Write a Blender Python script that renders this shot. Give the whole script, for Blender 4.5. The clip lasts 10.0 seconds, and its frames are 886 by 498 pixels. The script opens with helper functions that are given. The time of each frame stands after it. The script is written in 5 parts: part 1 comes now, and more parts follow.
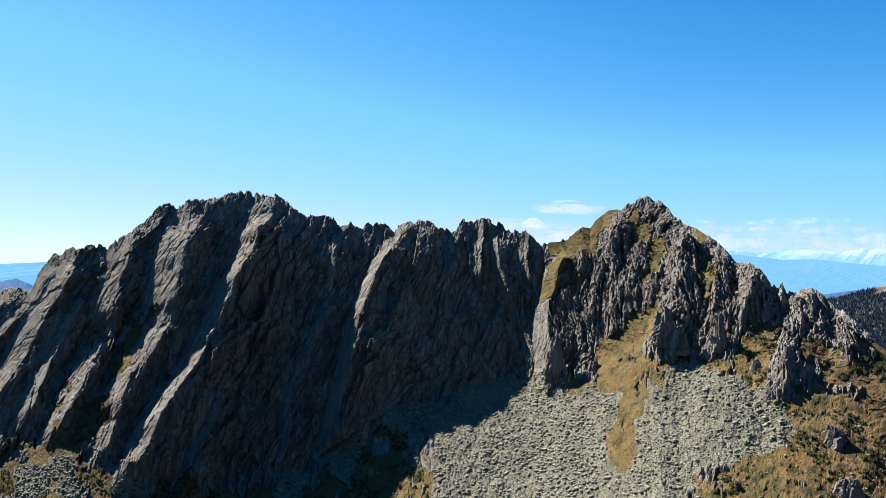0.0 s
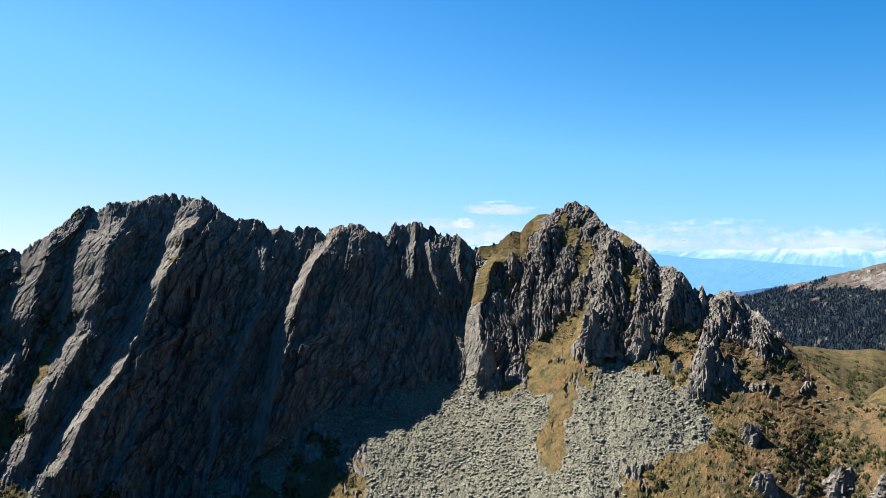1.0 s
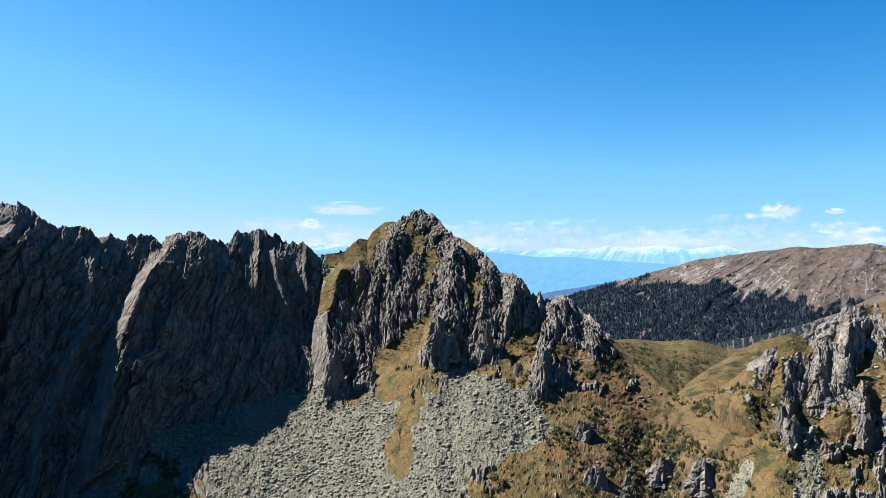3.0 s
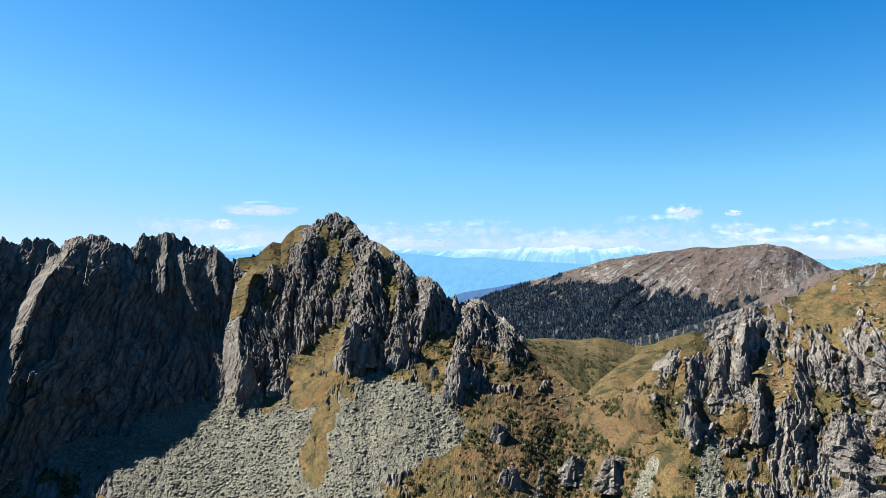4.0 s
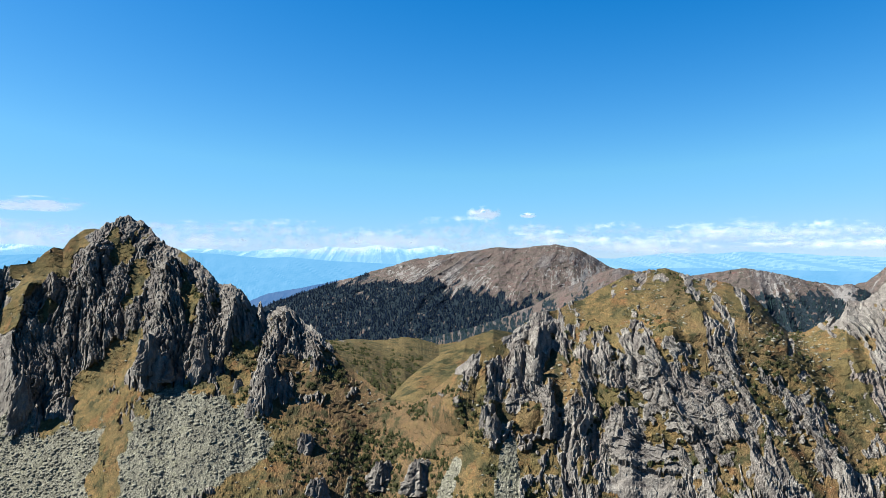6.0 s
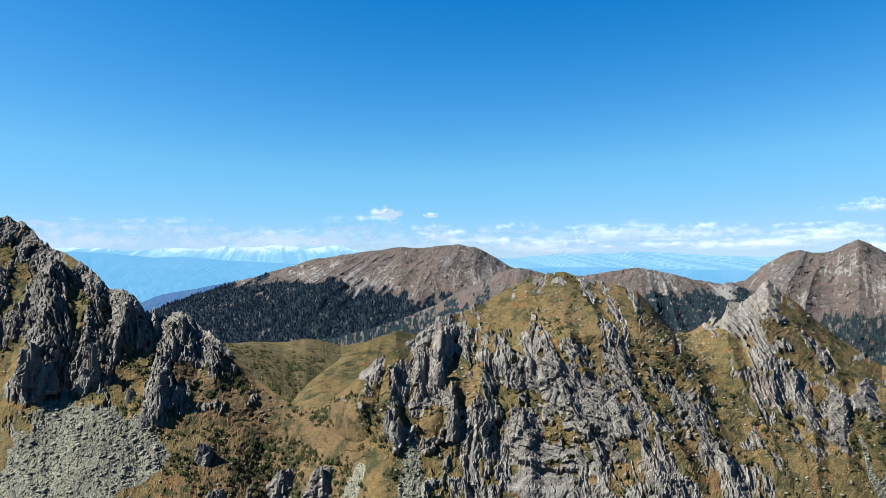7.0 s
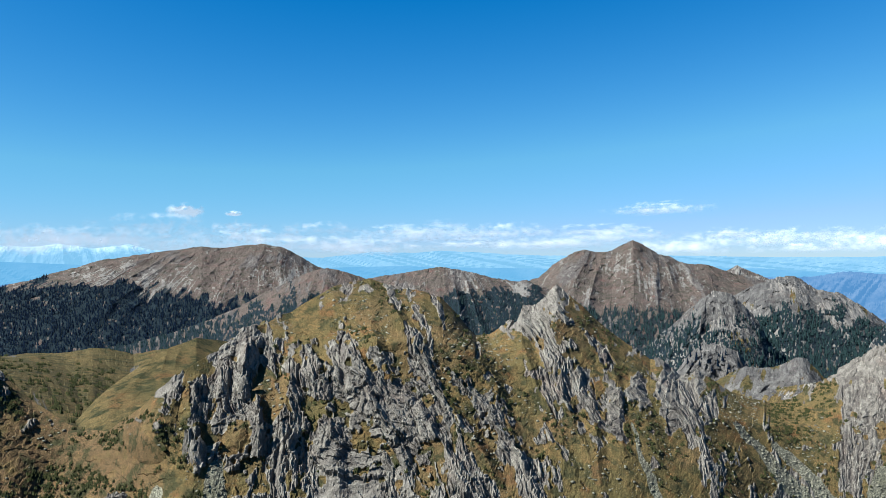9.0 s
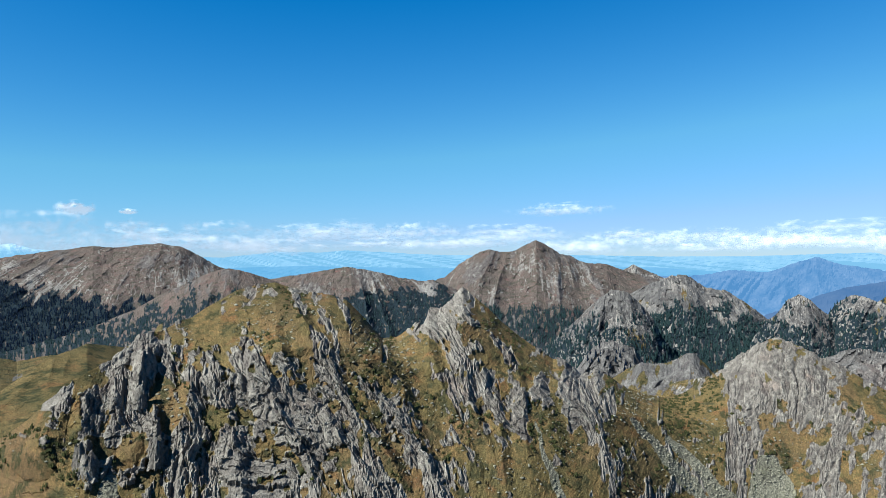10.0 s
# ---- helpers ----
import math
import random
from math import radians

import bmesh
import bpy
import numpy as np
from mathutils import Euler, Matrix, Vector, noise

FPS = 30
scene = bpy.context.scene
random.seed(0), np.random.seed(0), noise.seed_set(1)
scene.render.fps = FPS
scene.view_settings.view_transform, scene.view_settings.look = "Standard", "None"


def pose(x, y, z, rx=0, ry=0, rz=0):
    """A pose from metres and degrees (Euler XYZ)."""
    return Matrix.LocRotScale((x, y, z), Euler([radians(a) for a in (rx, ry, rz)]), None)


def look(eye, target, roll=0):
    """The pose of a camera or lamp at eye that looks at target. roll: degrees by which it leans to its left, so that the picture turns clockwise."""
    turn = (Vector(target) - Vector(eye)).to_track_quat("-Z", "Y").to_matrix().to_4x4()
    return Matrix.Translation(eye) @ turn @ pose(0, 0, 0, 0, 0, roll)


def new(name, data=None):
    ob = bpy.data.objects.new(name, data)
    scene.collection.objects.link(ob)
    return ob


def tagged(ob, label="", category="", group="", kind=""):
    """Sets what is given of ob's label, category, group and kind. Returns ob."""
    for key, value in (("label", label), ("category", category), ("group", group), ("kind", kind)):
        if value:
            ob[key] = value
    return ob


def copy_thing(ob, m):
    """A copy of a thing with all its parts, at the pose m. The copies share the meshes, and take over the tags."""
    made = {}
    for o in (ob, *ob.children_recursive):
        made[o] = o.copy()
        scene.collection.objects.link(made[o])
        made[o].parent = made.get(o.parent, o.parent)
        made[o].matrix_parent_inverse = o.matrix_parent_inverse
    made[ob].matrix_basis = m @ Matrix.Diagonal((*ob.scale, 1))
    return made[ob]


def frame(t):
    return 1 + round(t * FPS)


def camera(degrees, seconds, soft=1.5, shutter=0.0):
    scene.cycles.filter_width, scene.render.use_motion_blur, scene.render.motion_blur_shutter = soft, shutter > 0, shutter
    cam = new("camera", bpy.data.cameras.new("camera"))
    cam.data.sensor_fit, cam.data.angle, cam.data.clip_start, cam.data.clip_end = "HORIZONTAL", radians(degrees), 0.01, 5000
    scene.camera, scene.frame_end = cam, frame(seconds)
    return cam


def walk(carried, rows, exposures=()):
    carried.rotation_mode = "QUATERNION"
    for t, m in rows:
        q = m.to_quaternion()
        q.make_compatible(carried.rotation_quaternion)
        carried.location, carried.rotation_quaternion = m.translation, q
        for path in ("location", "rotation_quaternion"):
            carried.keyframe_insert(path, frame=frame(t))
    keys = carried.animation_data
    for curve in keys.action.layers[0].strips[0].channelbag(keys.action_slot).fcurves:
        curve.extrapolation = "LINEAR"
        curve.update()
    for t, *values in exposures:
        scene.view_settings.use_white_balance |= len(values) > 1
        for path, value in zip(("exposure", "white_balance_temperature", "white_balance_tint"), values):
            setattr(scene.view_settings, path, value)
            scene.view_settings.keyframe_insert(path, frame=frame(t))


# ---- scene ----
# A drone climbs slowly and turns to its right over a mountain ridge. z = 0 is its first height.
cam = camera(62.6, 10.0, soft=0.7)
PATH = [
    (0.0, look((0.00, -0.00, 0.00), (0.00, 99.97, 2.38), 1.74)),
    (0.5, look((-0.34, -0.32, 0.90), (4.17, 99.54, 3.43), 1.61)),
    (1.0, look((-0.59, -0.63, 1.81), (8.85, 98.89, 4.45), 1.46)),
    (1.5, look((-0.73, -0.96, 2.76), (13.83, 97.94, 5.48), 1.26)),
    (2.0, look((-0.75, -1.31, 3.69), (18.61, 96.75, 6.49), 1.01)),
    (2.5, look((-0.65, -1.56, 4.56), (23.91, 95.33, 7.46), 0.83)),
    (4.0, look((-0.15, -1.70, 6.78), (40.35, 89.68, 9.95), 0.30)),
    (4.5, look((-0.18, -1.76, 7.46), (46.01, 86.87, 10.65), 0.19)),
    (5.0, look((-0.29, -1.92, 8.18), (51.70, 83.44, 11.35), -0.00)),
    (5.5, look((-0.55, -2.08, 8.90), (57.03, 79.62, 12.06), -0.06)),
    (7.0, look((-1.79, -2.65, 11.39), (70.90, 65.96, 14.39), -0.25)),
    (7.5, look((-2.20, -2.95, 12.24), (74.83, 60.75, 15.16), -0.31)),
    (8.0, look((-2.61, -3.27, 13.10), (78.44, 55.23, 15.92), -0.49)),
    (8.5, look((-2.94, -3.54, 13.87), (81.84, 49.42, 16.60), -0.65)),
    (9.0, look((-3.12, -3.65, 14.63), (84.91, 43.70, 17.27), -0.70)),
    (9.5, look((-3.24, -3.60, 15.33), (87.62, 38.10, 17.84), -0.79)),
    (10.0, look((-3.26, -3.60, 15.99), (90.11, 32.13, 18.38), -0.86)),
]
walk(cam, PATH, exposures=[(0.0, 2.1, 6600, 10), (2.5, 2.06, 6500, 10), (5.0, 1.97, 6350, 9), (7.5, 1.83, 6180, 6), (10.0, 1.69, 6050, 3)])

# ---- light: clear autumn day, sun from behind the big wall ----
SUN_BEARING, SUN_HEIGHT = -53.0, 45.0
world = bpy.data.worlds.new("sky")
scene.world = world
world.use_nodes = True
wn, wl = world.node_tree.nodes, world.node_tree.links
sky = wn.new("ShaderNodeTexSky")
sky.sky_type = "NISHITA"
sky.sun_disc = False
sky.sun_elevation, sky.sun_rotation = radians(SUN_HEIGHT), radians(SUN_BEARING)
sky.altitude, sky.air_density, sky.dust_density, sky.ozone_density = 2300.0, 1.0, 0.05, 3.0
wn["Background"].inputs["Strength"].default_value = 0.05
# thin mountain air: deep blue overhead, pale towards the horizon
raw, pale_part = wn.new("ShaderNodeRGBToBW"), wn.new("ShaderNodeMapRange")
pale_part.inputs[1].default_value, pale_part.inputs[2].default_value = 1.6, 3.6
wl.new(sky.outputs["Color"], raw.inputs[0])
wl.new(raw.outputs[0], pale_part.inputs[0])
tint = wn.new("ShaderNodeMix")
tint.data_type = "RGBA"
tint.inputs[6].default_value, tint.inputs[7].default_value = (0.038, 0.545, 0.85, 1.0), (0.52, 0.90, 0.94, 1.0)
wl.new(pale_part.outputs[0], tint.inputs[0])
# white haze lowest down
white_part, hazed = wn.new("ShaderNodeMapRange"), wn.new("ShaderNodeMix")
white_part.inputs[1].default_value, white_part.inputs[2].default_value = 3.6, 6.5
hazed.data_type = "RGBA"
hazed.inputs[7].default_value = (0.66, 0.76, 1.0, 1.0)
wl.new(raw.outputs[0], white_part.inputs[0])
wl.new(white_part.outputs[0], hazed.inputs[0])
wl.new(tint.outputs[2], hazed.inputs[6])
deepen = wn.new("ShaderNodeMix")
deepen.data_type, deepen.blend_type = "RGBA", "MULTIPLY"
deepen.inputs[0].default_value = 1.0
wl.new(hazed.outputs[2], deepen.inputs[7])
wl.new(sky.outputs["Color"], deepen.inputs[6])
# the horizon is less bright than the sky model has it
bw, gain = wn.new("ShaderNodeRGBToBW"), wn.new("ShaderNodeMath")
over, even = wn.new("ShaderNodeMath"), wn.new("ShaderNodeVectorMath")
gain.operation, over.operation, even.operation = "MULTIPLY_ADD", "DIVIDE", "SCALE"
gain.inputs[1].default_value, gain.inputs[2].default_value, over.inputs[0].default_value = 0.15, 1.0, 1.3
wl.new(deepen.outputs[2], bw.inputs[0])
wl.new(bw.outputs[0], gain.inputs[0])
wl.new(gain.outputs[0], over.inputs[1])
wl.new(deepen.outputs[2], even.inputs[0])
wl.new(over.outputs[0], even.inputs["Scale"])
wl.new(even.outputs["Vector"], wn["Background"].inputs["Color"])
sun_data = bpy.data.lights.new("sun", "SUN")
sun_data.energy, sun_data.angle, sun_data.color = 5.0, radians(0.5), (1.0, 0.95, 0.86)
sun = new("sun", sun_data)
_b, _h = radians(SUN_BEARING), radians(SUN_HEIGHT)
sun.matrix_world = look((math.sin(_b) * math.cos(_h) * 900, math.cos(_b) * math.cos(_h) * 900, math.sin(_h) * 900), (0, 0, 0))

# ---- materials ----
def node(nt, kind, **values):
    n = nt.nodes.new(kind)
    for key, value in values.items():
        if key in n.inputs:
            n.inputs[key].default_value = value
    return n


def wire(nt, a, b):
    nt.links.new(a, b)


def fresh(name):
    m = bpy.data.materials.new(name)
    m.use_nodes = True
    return m, m.node_tree, m.node_tree.nodes["Principled BSDF"]


def noise_of(nt, scale, detail=4.0, rough=0.6, squash=(1, 1, 1), land_wide=False):
    """Noise in metres: on the thing itself, or running on over all the land."""
    co = nt.nodes.new("ShaderNodeNewGeometry" if land_wide else "ShaderNodeTexCoord")
    mp = nt.nodes.new("ShaderNodeMapping")
    mp.inputs["Scale"].default_value = squash
    wire(nt, co.outputs["Position" if land_wide else "Object"], mp.inputs["Vector"])
    n = node(nt, "ShaderNodeTexNoise", Scale=scale, Detail=detail, Roughness=rough)
    wire(nt, mp.outputs["Vector"], n.inputs["Vector"])
    return n.outputs["Fac"]


def ramp(nt, fac, *stops):
    r = nt.nodes.new("ShaderNodeValToRGB")
    els = r.color_ramp.elements
    while len(els) < len(stops):
        els.new(0.5)
    for e, (p, c) in zip(els, stops):
        e.position, e.color = p, (*c, 1) if len(c) == 3 else c
    wire(nt, fac, r.inputs["Fac"])
    return r.outputs["Color"]


def mixed(nt, fac, a, b, mode="MIX"):
    m = nt.nodes.new("ShaderNodeMix")
    m.data_type, m.blend_type = "RGBA", mode
    for value, slot in ((fac, m.inputs[0]), (a, m.inputs[6]), (b, m.inputs[7])):
        if isinstance(value, (int, float)):
            slot.default_value = value
        elif isinstance(value, tuple):
            slot.default_value = (*value, 1)
        else:
            wire(nt, value, slot)
    return m.outputs[2]


def attribute(nt, name):
    a = nt.nodes.new("ShaderNodeAttribute")
    a.attribute_name = name
    return a.outputs["Fac"]


def grade(nt, value, lo, hi):
    m = nt.nodes.new("ShaderNodeMapRange")
    m.interpolation_type = "SMOOTHSTEP"
    m.inputs[1].default_value, m.inputs[2].default_value = lo, hi
    wire(nt, value, m.inputs[0])
    return m.outputs[0]


def times(nt, a, b, op="MULTIPLY"):
    m = nt.nodes.new("ShaderNodeMath")
    m.operation = op
    for value, slot in ((a, m.inputs[0]), (b, m.inputs[1])):
        if isinstance(value, (int, float)):
            slot.default_value = value
        else:
            wire(nt, value, slot)
    return m.outputs[0]


def mountain_material(name, size, rock, grass, scree, bump=1.0):
    """Rock, turf and rubble, mixed by the mesh's own 'rock' and 'scree' weights. size: metres of the broad stains."""
    m, nt, bsdf = fresh(name)
    broad = noise_of(nt, 1 / size, 5.0, 0.6, land_wide=True)
    streak = noise_of(nt, 4 / size, 6.0, 0.65, (1, 1, 0.22), True)
    fine = noise_of(nt, 22 / size, 5.0, 0.7, land_wide=True)
    patch = noise_of(nt, 2.6 / size, 6.0, 0.7, land_wide=True)
    dark, mid, pale, rust = rock
    rc = ramp(nt, streak, (0.28, dark), (0.5, mid), (0.72, pale))
    rc = mixed(nt, grade(nt, broad, 0.55, 0.75), rc, rust)
    rc = mixed(nt, times(nt, grade(nt, fine, 0.5, 0.75), 0.45), rc, dark)
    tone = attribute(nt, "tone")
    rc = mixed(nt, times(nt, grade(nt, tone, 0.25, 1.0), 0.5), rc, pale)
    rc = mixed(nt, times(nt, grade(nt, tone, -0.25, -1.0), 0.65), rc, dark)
    gold, olive, bush = grass
    gc = mixed(nt, grade(nt, broad, 0.4, 0.62), gold, olive)
    gc = mixed(nt, grade(nt, noise_of(nt, 7 / size, 5.0, 0.7, land_wide=True), 0.46, 0.6), gc, olive)
    russet = noise_of(nt, 1.7 / size, 4.0, 0.6, land_wide=True)
    gc = mixed(nt, times(nt, grade(nt, russet, 0.55, 0.7), 0.7), gc, tuple(k * w for k, w in zip(gold, (0.95, 0.68, 0.7))))
    gc = mixed(nt, times(nt, attribute(nt, "heath"), grade(nt, patch, 0.3, 0.55)), gc, (0.082, 0.052, 0.030))
    gc = mixed(nt, grade(nt, patch, 0.49, 0.61), gc, bush)
    gc = mixed(nt, times(nt, grade(nt, fine, 0.45, 0.7), 0.6), gc, bush)
    sc = mixed(nt, grade(nt, fine, 0.35, 0.65), scree[0], scree[1])
    sc = mixed(nt, times(nt, grade(nt, broad, 0.45, 0.65), 0.55), sc, scree[0])
    sc = mixed(nt, times(nt, grade(nt, patch, 0.5, 0.7), 0.4), sc, scree[2])
    edge = times(nt, attribute(nt, "rock"), times(nt, times(nt, patch, -0.5, "ADD"), 0.9), "ADD")
    col = mixed(nt, grade(nt, edge, 0.42, 0.58), gc, rc)
    # dark forest floor under the trees, with the blue of haze put into it
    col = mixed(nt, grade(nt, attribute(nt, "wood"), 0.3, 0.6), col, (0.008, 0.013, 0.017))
    rub = times(nt, attribute(nt, "scree"), times(nt, times(nt, patch, -0.5, "ADD"), 0.8), "ADD")
    col = mixed(nt, grade(nt, rub, 0.42, 0.6), col, sc)
    grain = noise_of(nt, 48 / size, 3.0, 0.75, land_wide=True)
    col = mixed(nt, 1.0, col, ramp(nt, grain, (0.32, (0.28, 0.28, 0.28)), (0.5, (0.95, 0.95, 0.95)), (0.68, (1.9, 1.9, 1.9))), "MULTIPLY")
    wire(nt, col, bsdf.inputs["Base Color"])
    bsdf.inputs["Roughness"].default_value = 0.9
    bsdf.inputs["Specular IOR Level"].default_value = 0.03
    b = node(nt, "ShaderNodeBump", Strength=1.0, Distance=bump * size * 0.016)
    wire(nt, times(nt, fine, times(nt, streak, 0.4), "ADD"), b.inputs["Height"])
    wire(nt, b.outputs["Normal"], bsdf.inputs["Normal"])
    return m


def plain_material(name, lo, hi, size, rough=0.9, vary=False):
    m, nt, bsdf = fresh(name)
    fac = noise_of(nt, 1 / size, 5.0, 0.65)
    col = ramp(nt, fac, (0.3, lo), (0.7, hi))
    if vary:
        g = nt.nodes.new("ShaderNodeNewGeometry")
        col = mixed(nt, grade(nt, g.outputs["Random Per Island"], 0.0, 1.0), mixed(nt, 0.45, col, lo), col)
    wire(nt, col, bsdf.inputs["Base Color"])
    bsdf.inputs["Roughness"].default_value = rough
    bsdf.inputs["Specular IOR Level"].default_value = 0.03
    b = node(nt, "ShaderNodeBump", Strength=0.5, Distance=size * 0.1)
    wire(nt, noise_of(nt, 4 / size), b.inputs["Height"])
    wire(nt, b.outputs["Normal"], bsdf.inputs["Normal"])
    return m


def haze_material(name, lo, hi, glow, part, size, snow=None):
    """Far range through kilometres of air: own colours, haze mixed in as blue glow."""
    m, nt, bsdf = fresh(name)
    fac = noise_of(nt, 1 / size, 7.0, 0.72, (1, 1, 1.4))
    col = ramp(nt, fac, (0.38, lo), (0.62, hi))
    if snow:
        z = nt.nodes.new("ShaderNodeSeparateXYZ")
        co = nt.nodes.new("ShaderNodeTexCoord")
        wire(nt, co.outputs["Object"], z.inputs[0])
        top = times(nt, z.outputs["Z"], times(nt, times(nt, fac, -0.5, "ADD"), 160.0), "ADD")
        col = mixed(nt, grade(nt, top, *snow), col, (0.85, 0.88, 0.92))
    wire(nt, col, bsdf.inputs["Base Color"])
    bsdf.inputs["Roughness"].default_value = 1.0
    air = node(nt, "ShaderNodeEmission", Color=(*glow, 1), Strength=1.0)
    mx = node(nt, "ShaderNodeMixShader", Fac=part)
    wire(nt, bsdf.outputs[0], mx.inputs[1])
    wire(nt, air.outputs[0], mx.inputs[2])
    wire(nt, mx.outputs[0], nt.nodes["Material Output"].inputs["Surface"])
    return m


ROCK = ((0.048, 0.042, 0.040), (0.103, 0.094, 0.084), (0.176, 0.164, 0.145), (0.14, 0.11, 0.094))
GRASS = ((0.102, 0.068, 0.030), (0.065, 0.052, 0.023), (0.030, 0.029, 0.015))
SCREE = ((0.046, 0.044, 0.036), (0.148, 0.144, 0.112), (0.112, 0.110, 0.068))
NEAR = mountain_material("rock_turf_scree", 14.0, ROCK, GRASS, SCREE)
HILL = mountain_material("hill_rock_turf", 40.0, ((0.030, 0.029, 0.030), (0.062, 0.059, 0.058), (0.110, 0.105, 0.101), (0.072, 0.060, 0.056)),
                         ((0.080, 0.058, 0.026), (0.052, 0.042, 0.019), (0.021, 0.022, 0.011)), ((0.10, 0.092, 0.086), (0.165, 0.153, 0.143), (0.12, 0.112, 0.098)))
BIG = mountain_material("heath_mountain", 70.0, ((0.030, 0.027, 0.027), (0.056, 0.049, 0.047), (0.096, 0.089, 0.085), (0.064, 0.046, 0.042)),
                        ((0.076, 0.056, 0.050), (0.056, 0.046, 0.041), (0.034, 0.032, 0.026)), ((0.085, 0.080, 0.076), (0.15, 0.143, 0.135), (0.10, 0.092, 0.085)))
STONE = plain_material("boulder_stone", (0.055, 0.053, 0.043), (0.215, 0.208, 0.165), 2.0, vary=True)
# needles tinted dark blue: the haze over the forest is in their colour
HAZED_SPRUCE = plain_material("hazed_spruce_needles", (0.0014, 0.004, 0.0095), (0.0034, 0.0078, 0.0165), 8.0, vary=True)
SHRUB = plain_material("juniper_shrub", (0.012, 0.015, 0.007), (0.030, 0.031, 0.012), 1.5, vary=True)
# lighter copy of the spruce needles, sunlight and haze put into its colour
LIT_SPRUCE = plain_material("sunlit_spruce_needles", (0.006, 0.013, 0.015), (0.013, 0.024, 0.024), 8.0, vary=True)
VALLEY = mountain_material("valley_floor", 120.0, ROCK, ((0.05, 0.05, 0.025), (0.03, 0.036, 0.02), (0.02, 0.025, 0.014)), SCREE)

# ---- noise on arrays ----
def hashed(ix, iy, seed):
    h = (ix.astype(np.int64) * 374761393 + iy.astype(np.int64) * 668265263 + seed * 974634777) & 0xFFFFFFFF
    h = ((h ^ (h >> 13)) * 1274126177) & 0xFFFFFFFF
    h = ((h ^ (h >> 15)) * 2246822519) & 0xFFFFFFFF
    return ((h ^ (h >> 16)) & 0xFFFFFF) / float(0xFFFFFF)


def soft_noise(x, y, seed):
    ix, iy = np.floor(x), np.floor(y)
    fx, fy = x - ix, y - iy
    fx, fy = fx * fx * fx * (fx * (fx * 6 - 15) + 10), fy * fy * fy * (fy * (fy * 6 - 15) + 10)
    a, b = hashed(ix, iy, seed), hashed(ix + 1, iy, seed)
    c, d = hashed(ix, iy + 1, seed), hashed(ix + 1, iy + 1, seed)
    return (a + (b - a) * fx) * (1 - fy) + (c + (d - c) * fx) * fy


def cloudy(x, y, seed, octaves=4):
    total, amp, full = 0.0, 1.0, 0.0
    for o in range(octaves):
        total, full = total + amp * soft_noise(x * 2**o + 17.3 * o, y * 2**o - 9.1 * o, seed + o), full + amp
        amp *= 0.5
    return total / full


def ridged(x, y, seed):
    return 1 - np.abs(2 * soft_noise(x, y, seed) - 1)


def slabs(x, y, seed, tilt=0.8, face=1.0):
    """Blocks of rock: each cell has its own level and its own lean, most of them away from the sun where face is 1. About -1 to 1."""
    ix, iy = np.floor(x), np.floor(y)
    best, out = np.full(x.shape, 9.0), np.zeros(x.shape)
    for dx in (-1, 0, 1):
        for dy in (-1, 0, 1):
            cx, cy = ix + dx, iy + dy
            px, py = cx + hashed(cx, cy, seed) - x, cy + hashed(cx, cy, seed + 1) - y
            d = px * px + py * py
            near = d < best
            lean = tilt * (px * face * (hashed(cx, cy, seed + 3) - 0.2) + py * (hashed(cx, cy, seed + 4) - 0.5)) * 2
            best, out = np.where(near, d, best), np.where(near, 2 * hashed(cx, cy, seed + 2) - 1 + lean, out)
    return out


def joints(x, y, seed):
    """0 in the cracks between blocks, rising inwards."""
    ix, iy = np.floor(x), np.floor(y)
    best, second = np.full(x.shape, 9.0), np.full(x.shape, 9.0)
    for dx in (-1, 0, 1):
        for dy in (-1, 0, 1):
            cx, cy = ix + dx, iy + dy
            d = np.hypot(cx + hashed(cx, cy, seed) - x, cy + hashed(cx, cy, seed + 1) - y)
            second = np.minimum(second, np.maximum(best, d))
            best = np.minimum(best, d)
    return second - best


def step(lo, hi, x):
    k = np.clip((x - lo) / (hi - lo), 0, 1)
    return k * k * (3 - 2 * k)


# ---- sheets of land, on columns of one bearing each ----
def lines_of(bearings, *tables):
    """For each table of (bearing, range, height): the range and height at every bearing."""
    out = []
    for table in tables:
        t = np.array(table, float)
        out.append((np.interp(bearings, t[:, 0], t[:, 1]), np.interp(bearings, t[:, 0], t[:, 2])))
    return out


def lofted(lines, counts):
    """Rows between lines: arrays of range and height, and the row at which each line lies."""
    rr, zz, at = [], [], [0]
    for (r0, z0), (r1, z1), n in zip(lines, lines[1:], counts):
        k = (np.arange(n) / n)[:, None]
        rr.append(r0 + (r1 - r0) * k)
        zz.append(z0 + (z1 - z0) * k)
        at.append(at[-1] + n)
    rr.append(lines[-1][0][None])
    zz.append(lines[-1][1][None])
    return np.concatenate(rr), np.concatenate(zz), at


